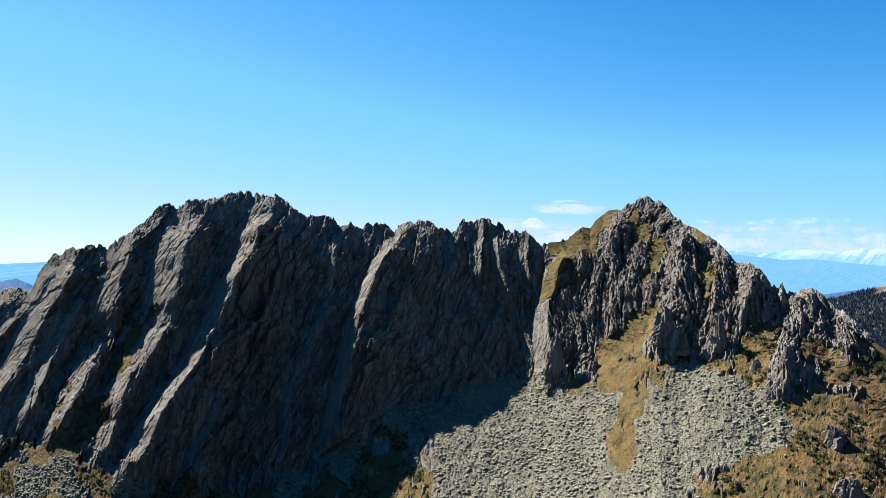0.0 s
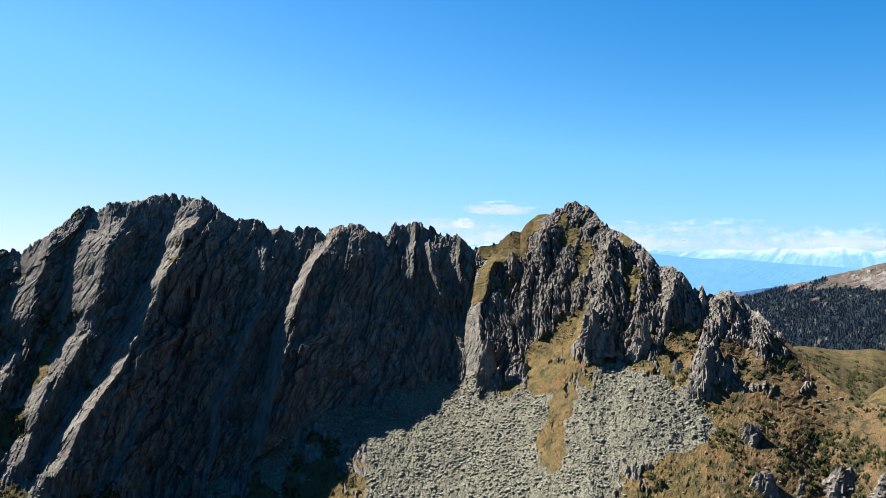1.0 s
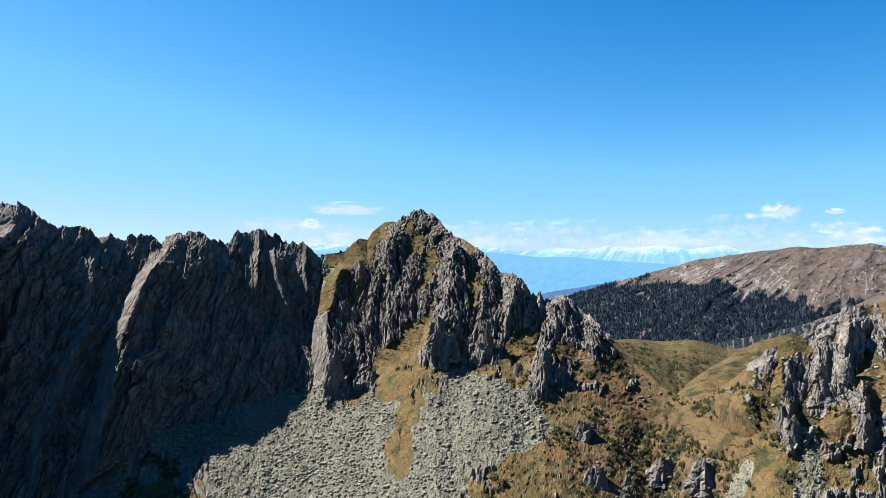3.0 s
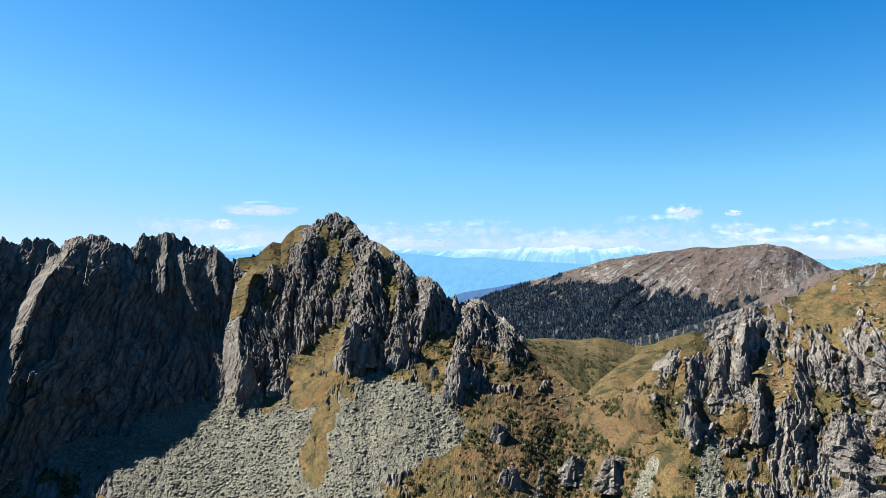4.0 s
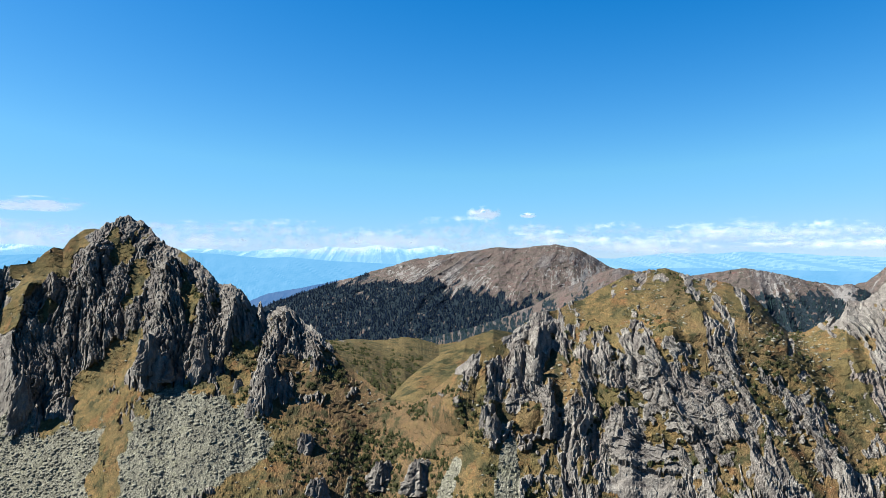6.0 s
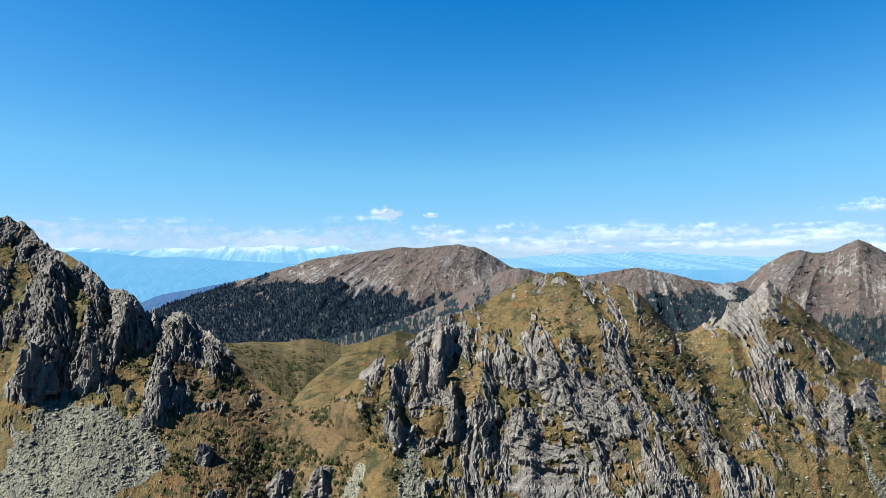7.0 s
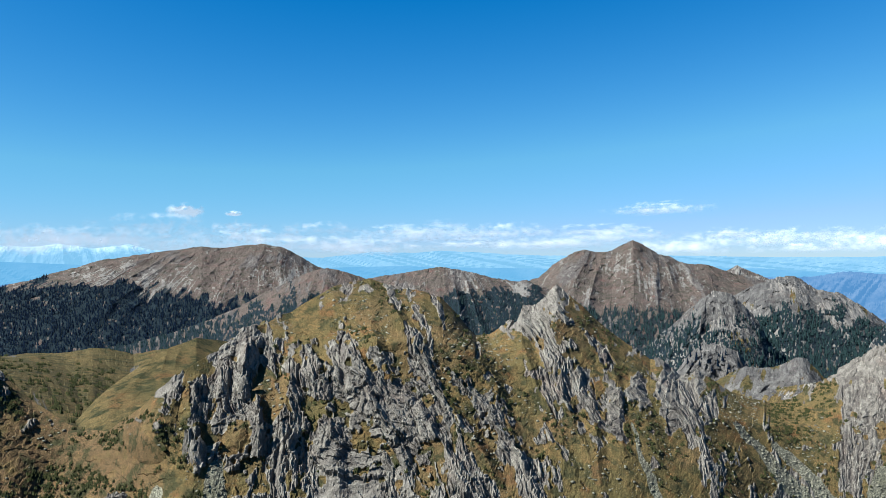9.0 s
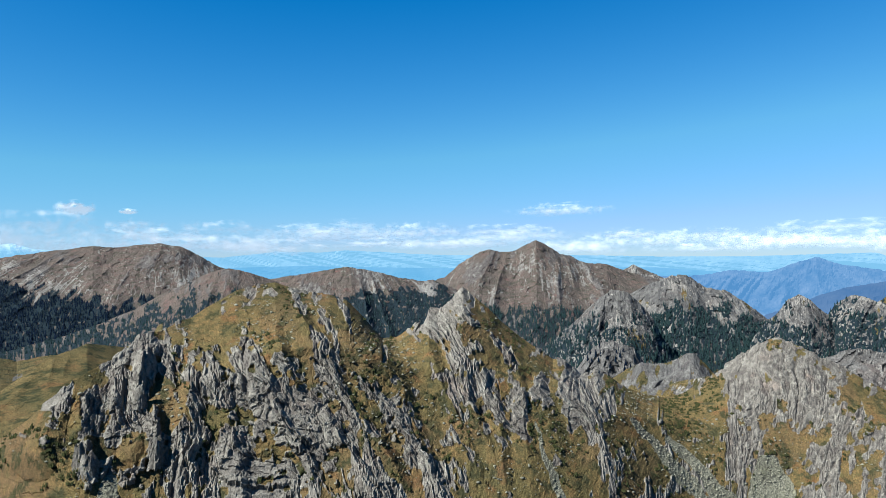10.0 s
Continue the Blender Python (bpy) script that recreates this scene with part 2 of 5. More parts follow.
def sheet_object(name, x, y, z, material, weights=None, smooth=False):
    """One mesh from grids of places; weights: grids kept as attributes."""
    rows, cols = x.shape
    mesh = bpy.data.meshes.new(name)
    n = rows * cols
    mesh.vertices.add(n)
    mesh.vertices.foreach_set("co", np.stack([x, y, z], -1).astype(np.float32).ravel())
    i = (np.arange(rows - 1)[:, None] * cols + np.arange(cols - 1)).ravel()
    quads = np.stack([i, i + 1, i + cols + 1, i + cols], -1).astype(np.int32)
    mesh.loops.add(quads.size)
    mesh.polygons.add(len(quads))
    mesh.loops.foreach_set("vertex_index", quads.ravel())
    mesh.polygons.foreach_set("loop_start", np.arange(0, quads.size, 4, dtype=np.int32))
    mesh.polygons.foreach_set("use_smooth", np.full(len(quads), smooth))
    for key, grid in (weights or {}).items():
        mesh.attributes.new(key, "FLOAT", "POINT").data.foreach_set("value", np.asarray(grid, np.float32).ravel())
    mesh.update(calc_edges=True)
    mesh.validate()
    mesh.materials.append(material)
    return new(name, mesh)


def mesh_from(name, verts, faces, material):
    mesh = bpy.data.meshes.new(name)
    mesh.from_pydata(verts, [], faces)
    mesh.update()
    mesh.materials.append(material)
    return mesh


def joined(name, shapes, places, sizes, turns, material, squash=1.0):
    """Many copies of a few small shapes in one mesh."""
    vs, fs, base = [], [], 0
    which = np.random.randint(0, len(shapes), len(places))
    for k, (v, f) in enumerate(shapes):
        sel = np.nonzero(which == k)[0]
        if not len(sel):
            continue
        v, f = np.array(v), np.array(f)
        c, s = np.cos(turns[sel])[:, None], np.sin(turns[sel])[:, None]
        out = np.stack([v[:, 0] * c - v[:, 1] * s, v[:, 0] * s + v[:, 1] * c, np.broadcast_to(v[:, 2] * squash, (len(sel), len(v)))], -1)
        out = out * sizes[sel][:, None, None] + places[sel][:, None, :]
        vs.append(out.reshape(-1, 3))
        fs.append((f[None] + (np.arange(len(sel)) * len(v))[:, None, None] + base).reshape(-1, f.shape[1]))
        base += len(sel) * len(v)
    vs, fs = np.concatenate(vs), np.concatenate(fs)
    mesh = bpy.data.meshes.new(name)
    mesh.vertices.add(len(vs))
    mesh.vertices.foreach_set("co", vs.astype(np.float32).ravel())
    mesh.loops.add(fs.size)
    mesh.polygons.add(len(fs))
    mesh.loops.foreach_set("vertex_index", fs.astype(np.int32).ravel())
    mesh.polygons.foreach_set("loop_start", np.arange(0, fs.size, fs.shape[1], dtype=np.int32))
    mesh.update(calc_edges=True)
    mesh.materials.append(material)
    return mesh


def boulder_shape(seed):
    """An angular block: a jittered icosahedron with some corners cut flat."""
    rng = random.Random(seed)
    bm = bmesh.new()
    bmesh.ops.create_icosphere(bm, subdivisions=1, radius=0.5)
    for v in bm.verts:
        v.co *= rng.uniform(0.72, 1.2)
        v.co.x *= 1.25
        v.co.z = max(v.co.z * 0.8, -0.3)
    v = [tuple(p.co) for p in bm.verts]
    f = [tuple(p.index for p in q.verts) for q in bm.faces]
    bm.free()
    return v, f


def spruce_shape(seed, tiers=3):
    """A slim spruce, 1 high: tapering ragged tiers of branches over a trunk."""
    rng = random.Random(seed)
    v, f = [], []
    for k in range(tiers):
        z0, z1 = 0.08 + 0.9 * k / tiers * 0.9, 0.08 + 0.9 * (k + 1) / tiers + 0.12
        w = 0.20 * (1 - k / tiers) + 0.03
        base = len(v)
        for a in range(5):
            ang = 2 * math.pi * a / 5 + k
            q = w * rng.uniform(0.65, 1.25)
            v.append((q * math.cos(ang), q * math.sin(ang), z0 + rng.uniform(-0.04, 0.02)))
        v.append((rng.uniform(-0.01, 0.01), 0, min(z1, 1.0)))
        f += [(base + a, base + (a + 1) % 5, base + 5) for a in range(5)]
    base = len(v)
    v += [(0.02, 0, -0.05), (-0.01, 0.017, -0.05), (-0.01, -0.017, -0.05), (0, 0, 0.3)]
    f += [(base, base + 1, base + 3), (base + 1, base + 2, base + 3), (base + 2, base, base + 3)]
    return v, f


def shrub_shape(seed):
    """A low clump of dwarf juniper: a dozen small upright sprays."""
    rng = random.Random(seed)
    v, f = [], []
    for _ in range(10):
        a, d = rng.uniform(0, 6.28), rng.uniform(0, 0.42)
        x, y, h = d * math.cos(a), d * math.sin(a), rng.uniform(0.25, 0.6) * (1.1 - d)
        b, t = len(v), rng.uniform(0, 6.28)
        for q in range(3):
            v.append((x + 0.16 * math.cos(t + 2.1 * q), y + 0.16 * math.sin(t + 2.1 * q), -0.08))
        v.append((x * 1.15, y * 1.15, h))
        f += [(b, b + 1, b + 3), (b + 1, b + 2, b + 3), (b + 2, b, b + 3)]
    return v, f

# ---- the near ridge: bearing in degrees from the first view, range and height in metres ----
FINE = 1.0
WALL_CREST = [
    (-37, 436, -84), (-34.5, 442, -52), (-32.5, 447, -24), (-31.2, 442, -18.8), (-30.6, 441, -16.6), (-29.5, 436, -18.4), (-29.2, 435, -14.8), (-28.7, 433, -5.9),
    (-28.1, 432, 0.2), (-27.3, 430, 2.8), (-26.5, 430, 3.6), (-25.8, 430, 6.8), (-25.2, 429, 6.4), (-24.7, 429, 4.6),
    (-24.2, 428, 8.8), (-23.1, 427, 15.3), (-22.1, 427, 21.8), (-21.3, 427, 29.7), (-20.7, 426, 30.9), (-20.2, 426, 27.7),
    (-19.3, 426, 32.2), (-18.3, 427, 32.7), (-17.3, 428, 35.3), (-16.7, 428, 38.1), (-15.7, 427, 39.3), (-14.7, 424, 37.2),
    (-13.4, 421, 37.4), (-12.7, 419, 35.8), (-11.7, 416, 29.6), (-10.8, 414, 27.2)]
TOOTH_CREST = [
    (-9.9, 412, 24.3), (-9.3, 410, 25.9), (-8.6, 410, 24.5), (-8.2, 409, 19.2), (-7.4, 407, 21.8), (-6.4, 406, 19.5),
    (-5.8, 404, 22.8), (-4.7, 403, 22.9), (-3.8, 401, 19.9), (-3.1, 400, 23.2), (-2.3, 398, 25.4), (-1.1, 397, 25.6),
    (-0.2, 397, 22.0), (0.8, 396, 19.2), (1.5, 395, 24.8), (2.4, 395, 24.0), (3.2, 393, 26.2), (3.8, 392, 24.0),
    (4.4, 389, 24.0), (5.3, 387, 19.5), (6.4, 383, 18.0), (7.1, 381, 15.1), (8.0, 378, 13.7), (9.1, 375, 14.3),
    (9.7, 374, 15.3), (10.3, 373, 19.6), (10.8, 372, 21.9), (11.4, 371, 21.1)]
PEAK_CREST = [
    (11.8, 371, 25.3), (12.7, 369, 30.1), (13.7, 368, 30.9), (14.9, 366, 35.7), (15.7, 364, 36.2), (16.6, 360, 33.6),
    (17.6, 352, 27.1), (18.5, 346, 22.1), (19.5, 339, 18.7), (20.3, 333, 14.8), (21.0, 329, 11.8), (21.8, 325, 6.4),
    (22.2, 322, 5.2), (22.8, 319, 5.9), (23.6, 315, 1.9), (24.3, 311, -2.8), (24.7, 310, -5.5), (25.0, 310, -2.9),
    (25.3, 309, -6.5), (25.9, 308, -5.9), (26.3, 307, -4.1), (26.9, 305, -2.9), (27.7, 299, -6.7), (28.4, 294, -10.5), (29.1, 289, -13.0)]
SADDLE_CREST = [
    (30.4, 279, -18.5), (32.2, 270, -27.1), (34.4, 260, -33.9), (35.3, 257, -35.2), (36.9, 247, -35.0),
    (38.0, 240, -30.4), (39.3, 233, -25.6), (40.4, 228, -20.4), (41.5, 227, -16.7), (43.2, 232, -12.8), (44.3, 236, -11.2),
    (45.4, 240, -7.8), (46.6, 244, -4.3), (48.1, 249, -3.5), (49.3, 253, -0.8), (50.1, 255, 0.0), (51.1, 260, 2.8),
    (52.7, 266, 6.6), (53.4, 269, 8.5), (55.2, 276, 10.5), (56.3, 280, 10.9)]
RIB_CREST = [
    (56.9, 281, 9.8), (58.3, 282, 7.3), (59.1, 283, 6.8), (60.5, 284, 5.6), (61.8, 285, 3.3), (62.9, 286, -2.3),
    (64.0, 287, -9.0), (64.6, 288, -12.3), (65.7, 289, -11.9), (66.6, 287, -8.9), (67.9, 290, -5.7), (68.3, 293, -1.4),
    (69.1, 297, -1.6), (70.0, 301, 1.7), (70.4, 302, 5.0), (71.0, 303, 7.2), (71.6, 304, 4.9), (72.2, 303, 1.6),
    (73.0, 303, -1.8), (74.0, 304, -7.4), (75.2, 304, -12.8), (76.3, 305, -17.2), (77.4, 305, -21.0), (78.0, 306, -23.5),
    (78.5, 306, -23.2), (79.0, 307, -24.4)]
FAR_CREST = [
    (79.4, 310, -26.0), (80.0, 313, -30.2), (81.4, 319, -29.9), (82.3, 323, -32.9), (83.5, 327, -38.3), (84.8, 338, -42.7),
    (86.4, 356, -47.4), (87.6, 364, -46.2), (88.6, 369, -42.5), (90.2, 371, -35.0), (91.2, 373, -30.4), (92.3, 374, -26.3),
    (92.9, 374, -22.2), (93.7, 376, -20.4), (94.4, 377, -20.0), (95.3, 378, -23.5), (96.4, 380, -26.1), (97.2, 382, -29.9),
    (97.8, 383, -31.1), (98.8, 384, -36.2), (100.7, 388, -43.5), (104, 393, -52.1)]
CREST = WALL_CREST + TOOTH_CREST + PEAK_CREST + SADDLE_CREST + RIB_CREST + FAR_CREST
# the foot of the rock, where rubble and turf begin
FOOT = [
    (-37, 401, -97.5), (-30.8, 378, -88.0), (-28.8, 367, -84.4), (-25.3, 350, -84.7), (-21.9, 337, -94.7), (-18.7, 334, -98.5),
    (-16.0, 338, -95.6), (-11.0, 334, -94), (-7.6, 336, -83), (-3.3, 338, -66), (1.0, 336, -57), (5.4, 334, -50.6), (7.5, 326, -48),
    (8.7, 318, -46.3), (11.5, 310, -40.0), (14.0, 303, -29.3), (16.6, 294, -24), (18.4, 286, -27), (20.0, 282, -25),
    (21.9, 276, -25), (25.7, 266, -29), (27.5, 258, -33), (31, 250, -40), (34, 247, -50), (38, 225, -49),
    (42, 206, -41), (45, 209, -41), (52, 207, -42), (59.5, 206, -44), (64, 207, -42), (70, 217, -44), (76, 228, -45.4), (82, 248, -50.6), (85, 264, -58.4), (88, 288, -63.4), (94, 314, -69.8), (104, 327, -77.1)]
# the line half way up, at which a face leans back
WAIST = [
    (-37, 416, -92), (-33, 412, -62), (-30, 410, -51.7), (-22, 387, -38.3), (-16, 374, -28), (-10, 370, -28), (-3, 364, -22), (3, 362, -16), (6.3, 362, -19), (8, 350, -19), (9, 343, -18),
    (12.5, 338, -6), (16, 328, 4), (20, 303, -6), (24, 288, -15), (28, 274, -22), (31, 264, -29), (34, 253, -41), (37, 238, -41),
    (41, 215, -28), (45, 222, -25), (51, 222, -18), (57, 225, -9), (63, 233, -10), (67, 240, -19), (71, 248, -18.8), (76, 255, -27.2), (82, 273, -37.9), (85, 294, -45.7), (88, 317, -49.9), (94, 341, -42.5), (104, 353, -58.5)]

bearing = np.linspace(-37, 104, int(2170 * FINE))
crest, waist, foot = lines_of(bearing, CREST, WAIST, FOOT)
# the wall and the peak are steep: their crest stands close over the foot
sheer = np.interp(bearing, [-37, -28, -20, 6, 14, 20, 26, 31], [0, 14, 22, 24, 24, 18, 9, 0])
crest, waist = [(r - k * sheer, z * (r - k * sheer) / r) for (r, z), k in ((crest, 1.0), (waist, 0.4))]
# its far end bends away and faces the sun
bend = np.interp(bearing, [-37, -32, -26, -19], [95, 55, 18, 0])
crest, waist, foot = [(r + k * bend, z * (r + k * bend) / r) for (r, z), k in ((crest, 1.0), (waist, 0.8), (foot, 0.55))]


def eased(line, width):
    """A line without kinks: averaged over about so many degrees."""
    n = int(width / (bearing[1] - bearing[0]))
    bell = np.exp(-np.linspace(-2.2, 2.2, 2 * n + 1) ** 2)
    return np.convolve(np.pad(line, n, mode="edge"), bell / bell.sum(), mode="valid")


crest = (eased(crest[0], 1.5), crest[1])
waist, foot = [(eased(r, 3.0), eased(z, 2.0)) for r, z in (waist, foot)]
run = np.interp(bearing, [-37, 28, 42, 56, 66, 104], [112, 95, 68, 62, 85, 85])
drop = np.interp(bearing, [-37, -22, -12, 6, 14, 28, 42, 56, 66, 84, 104], [72, 70, 58, 58, 70, 74, 76, 80, 72, 62, 60])
low = (foot[0] - eased(run, 5), foot[1] - eased(drop, 5))
deep = (low[0] * 0.45, np.full_like(low[0], -335.0))
back = (crest[0] + 45, crest[1] - 48)
far_back = (crest[0] + 330, np.full_like(crest[0], -340.0))
near_counts = [4, int(150 * FINE), int(125 * FINE), int(125 * FINE), 14, 5]
R, Z, rows_at = lofted([deep, low, foot, waist, crest, back, far_back], near_counts)
BE = np.broadcast_to(bearing, R.shape).copy()
row = np.arange(R.shape[0])[:, None] + 0 * BE
S = np.broadcast_to(np.concatenate([[0], np.cumsum(np.radians(np.diff(bearing)) * waist[0][1:])]), R.shape)


def along(b):
    return np.interp(b, bearing, S[0])


# height within the rock: 0 at the foot, 1 at the crest, below 0 on the apron
up = np.where(row < rows_at[2], (row - rows_at[2]) / near_counts[1], np.where(row < rows_at[4], (row - rows_at[2]) / (near_counts[2] + near_counts[3]), 1.0))
lean = np.interp(bearing, [-37, -5, 4, 10, 18, 30, 44, 52, 57, 66, 72, 80, 92, 104], [0.55, 0.45, 0.1, 0.0, 0.1, 0.0, 0.05, -0.08, -0.5, -0.62, -0.65, -0.85, 0.15, 0.2])
Q = S - lean * Z
Q = Q + np.interp(bearing, [6, 12], [3, 7]) * (soft_noise(S / 26, Z / 15, 141) - 0.5) + 1.4 * (soft_noise(S / 9, Z / 6, 143) - 0.5)

# ribs and buttresses, each along its edge: points (bearing, height) from head to toe, how far it stands out, width of its left and right flank
WALL_RIBS = [
    ([(-3.0, 20), (-5.3, -9), (-6.4, -28), (-6.9, -47), (-8.2, -82)], 15, 7, 40),
    ([(-13.2, 30), (-14.9, -5), (-16.6, -29), (-17.7, -48), (-19.2, -63), (-20.6, -76), (-22.2, -96)], 18, 12, 28),
    ([(-17.6, 32), (-19.2, 8), (-19.9, -18), (-20.2, -38), (-21.8, -56), (-23.3, -72)], 14, 15, 12),
    ([(-23.0, 14), (-23.5, -13), (-24.0, -32)], 11, 11, 8), ([(-26.3, 4), (-28.0, -30), (-29.9, -63), (-31.5, -84)], 13, 12, 10),
    ([(-26.2, -26), (-27.8, -55), (-29.3, -82)], 10, 9, 6), ([(-24.8, -46), (-26.0, -68), (-27.5, -86)], 10, 9, 6),
    ([(-22.8, -58), (-23.6, -76), (-24.4, -90)], 8, 8, 6), ([(-28.2, -10), (-33.5, -82)], 7, 8, 7), ([(-30.4, -20), (-35, -84)], 8, 10, 9)]
WALL_RIBS += [
    ([(-16.5, -66), (-17.7, -85), (-19.0, -103)], 10, 8, 14), ([(-8.6, -24), (-9.5, -37), (-10.4, -54)], 5, 3.5, 10), ([(-9.4, -30), (-10.6, -50)], 4, 3, 8),
    ([(-10.9, -56), (-11.9, -96)], 5, 4, 12), ([(-12.0, 3), (-12.5, -20)], 4, 3, 8), ([(-7.3, 20), (-8.6, 6), (-8.4, -6)], 5, 5, 9),
    ([(3.3, 24), (3.0, -5)], 7, 5, 10), ([(4.1, 14), (4.5, -1), (5.3, -15)], 6, 4, 9), ([(6.6, 15), (6.8, -6)], 4, 5, 7), ([(0.9, 18), (0.4, -8)], 4, 4, 8)]
PEAK_RIBS = [
    ([(9.4, 4), (8.4, -15), (8.2, -29), (8.8, -50)], 11, 7, 12), ([(13.4, 24), (12.4, 1), (11.5, -22)], 6, 6, 11), ([(15.0, 8), (14.2, -8), (13.6, -18)], 4, 5, 10),
    ([(16.7, 3), (16.0, -12)], 3.5, 6, 8), ([(18.6, 12), (17.6, -12), (16.9, -31)], 9, 8, 15), ([(20.8, 8), (20.2, -20)], 5, 6, 9), ([(11.0, 8), (10.4, -22)], 4, 5, 8),
    ([(23.4, 4), (22.7, -15)], 8, 6, 10), ([(27.0, -4), (26.0, -19), (25.2, -37)], 6, 6, 10), ([(28.6, -12), (29.4, -28)], 3, 5, 8)]
RIDGE_RIBS = [
    ([(57.9, 8), (58.9, -4), (60.4, -11), (61.4, -21), (62.6, -28), (64.2, -35), (66.0, -46)], 3.1, 10, 3.75), ([(56.4, -6), (58.0, -19), (59.3, -26), (60.8, -34), (62.4, -41), (64.0, -50)], 3.1, 9, 3.75),
    ([(54.8, -12), (56.1, -25), (57.4, -32), (58.6, -38), (60.0, -50)], 3.1, 7, 3.12), ([(51.5, -12), (52.8, -26), (53.3, -36), (53.6, -52)], 2.79, 6, 3.12), ([(50.2, -14), (49.6, -29), (49.5, -40), (49.9, -52)], 3.1, 4, 6.25)]
RIDGE_RIBS += [
    ([(64.5, -13), (65.9, -22), (67.1, -32), (68.4, -44)], 2.79, 8, 3.75), ([(68.1, -13), (69.6, -27), (71.1, -36), (72.6, -48)], 2.17, 8, 3.75), ([(71.0, -19), (71.9, -31), (72.8, -40), (73.8, -52)], 2.79, 6, 3.75),
    ([(75.1, -18), (75.6, -33), (75.9, -42)], 3.1, 4.5, 3.12), ([(73.3, -33), (74.2, -43), (74.7, -55)], 3.1, 4.5, 3.12), ([(78.7, -23), (79.5, -31), (81.0, -41), (83.0, -54)], 3.1, 7, 6.25), ([(77.0, -22), (78.6, -46)], 1.86, 6, 3.75)]
SPUR_RIBS = [
    ([(47.1, -3), (46.6, -10), (46.2, -21)], 5, 4, 4), ([(45.3, -7), (44.9, -20)], 3.5, 4, 3), ([(43.0, -21), (43.1, -37)], 3.5, 4, 3), ([(41.4, -17), (40.5, -31)], 4, 5, 4),
    ([(47.4, -26), (47.6, -37)], 4.5, 3, 3), ([(38.6, -29), (38.0, -34)], 3, 4, 4), ([(48.6, -6), (48.4, -16)], 3, 4, 3)]
bulge, spine, flank = np.zeros_like(R), np.zeros_like(R), np.zeros_like(R)
for points, out, left, right in WALL_RIBS + PEAK_RIBS + RIDGE_RIBS + SPUR_RIBS:
    pb, pz = np.array(points, float).T
    reach = slice(*np.searchsorted(S[0], [along(pb.min()) - 1.3 * left - 8, along(pb.max()) + 1.3 * right + 8]))
    s, z = S[:, reach], Z[:, reach]
    wander = 0.5 * min(left, 7) * (cloudy(z / 9 + pb[0], s / 30, 73, 3) - 0.5) + 2.5 * (soft_noise(z / 16, z * 0 + pb[0], 71) - 0.5)
    off = s - along(np.interp(z, pz[::-1], pb[::-1])) + wander
    ends = step(pz[-1] - 6, pz[-1] + 3, z) * step(pz[0] + 7, pz[0] - 3, z) * (0.75 + 0.5 * soft_noise(z / 11, 0 * z + pb[0], 77))
    side = np.where(off < 0, -off / left, off / right)
    old = bulge[:, reach]
    bulge[:, reach] = np.maximum(old, 0.4 * old + out * np.clip(1 - side, 0, 1) ** np.where(off < 0, 1.0, 1.2) * ends)
    flank[:, reach] = np.maximum(flank[:, reach], ends * step(-1.05 * left, -0.9 * left, off) * step(0.15 * left, 0.0, off))
    spine[:, reach] = np.maximum(spine[:, reach], ends * np.clip(1.25 - np.where(off < 0, -off / (0.8 * left), off / right), 0, 1))

ribs = ridged(Q / 34, Z / 130, 11)
ribs2 = ridged(Q / 12 + 0.5, Z / 45, 23)
ribs3 = ridged(Q / 5.5, Z / 24, 37)
blotch = cloudy(S / 22, Z / 16, 51)
spot = cloudy(S / 6.5, Z / 5, 57)

# how far rock outweighs turf, at the foot and at the crest
bias_low = np.interp(bearing, [-37, -28, -20, 8, 12, 16, 18, 22, 25, 30, 36, 40, 43, 46, 50, 56, 62, 66, 74, 80, 86, 90, 104], [0.45, 0.6, 1, 1, 0.8, 0.7, 0.7, 0.4, 0.25, -0.15, -0.4, -0.1, 0.08, 0.12, 0.25, 0.28, 0.27, 0.34, 0.4, 0.32, -0.02, 0.3, 0.35])
bias_high = np.interp(bearing, [-37, 6, 8.5, 10, 13, 16, 19, 25, 28, 31, 36, 40, 46, 49, 52, 57, 61, 66, 67.5, 70, 71.2, 73, 76, 79, 82, 86, 89, 92, 97, 104], [1, 1, 0.6, 0.45, 0.55, 0.6, 0.75, 0.8, 0.85, 0.35, -0.3, 0.1, 0.24, 0.24, 0.23, 0.23, 0.3, 0.2, 0.2, 0.2, 0.2, 0.2, 0.22, 0.4, 0.2, 0.0, 0.4, 0.65, 0.6, 0.3])
rise = np.clip(up, 0, 1)
bias = bias_low + (bias_high - bias_low) * rise
apron = np.interp(bearing, [-37, -27, -20, 28, 33, 36, 40, 44, 48, 60, 70, 80, 104], [0.1, 0.0, 0.1, 0.0, 0.05, 0.0, 0.0, 0.0, 0.4, 0.6, 0.45, 0.12, 0.2])
bias = np.where(up < 0, bias_low + (apron - bias_low) * step(0.0, 0.12, -up), bias)
# knobs of rock that stand out of the turf: bearing, height, radius, how far out
for b0, z0, wide, out in [(-1.5, -82, 4, 3), (1.2, -78, 3, 2), (37.2, -51, 7, 5), (34.2, -53, 8, 4), (36.0, -58, 6, 3), (29.4, -56, 6, 3), (28.6, -45, 5, 3), (24.4, -35, 6, 4), (26.2, -32, 5, 3), (30.6, -62, 5, 2.5),
                          (20.6, -24, 4, 4), (46.2, -33, 5, 4), (39.5, -34, 6, 4), (11.2, -40, 4, 3), (-26.5, -92, 8, 4), (-23.5, -98, 7, 5), (-3.6, -76, 6, 3), (93.3, -62, 9, 5)]:
    d = np.hypot(S - along(b0), Z - z0) / wide
    bulge += out * np.clip(1 - d, 0, 1) ** 0.7
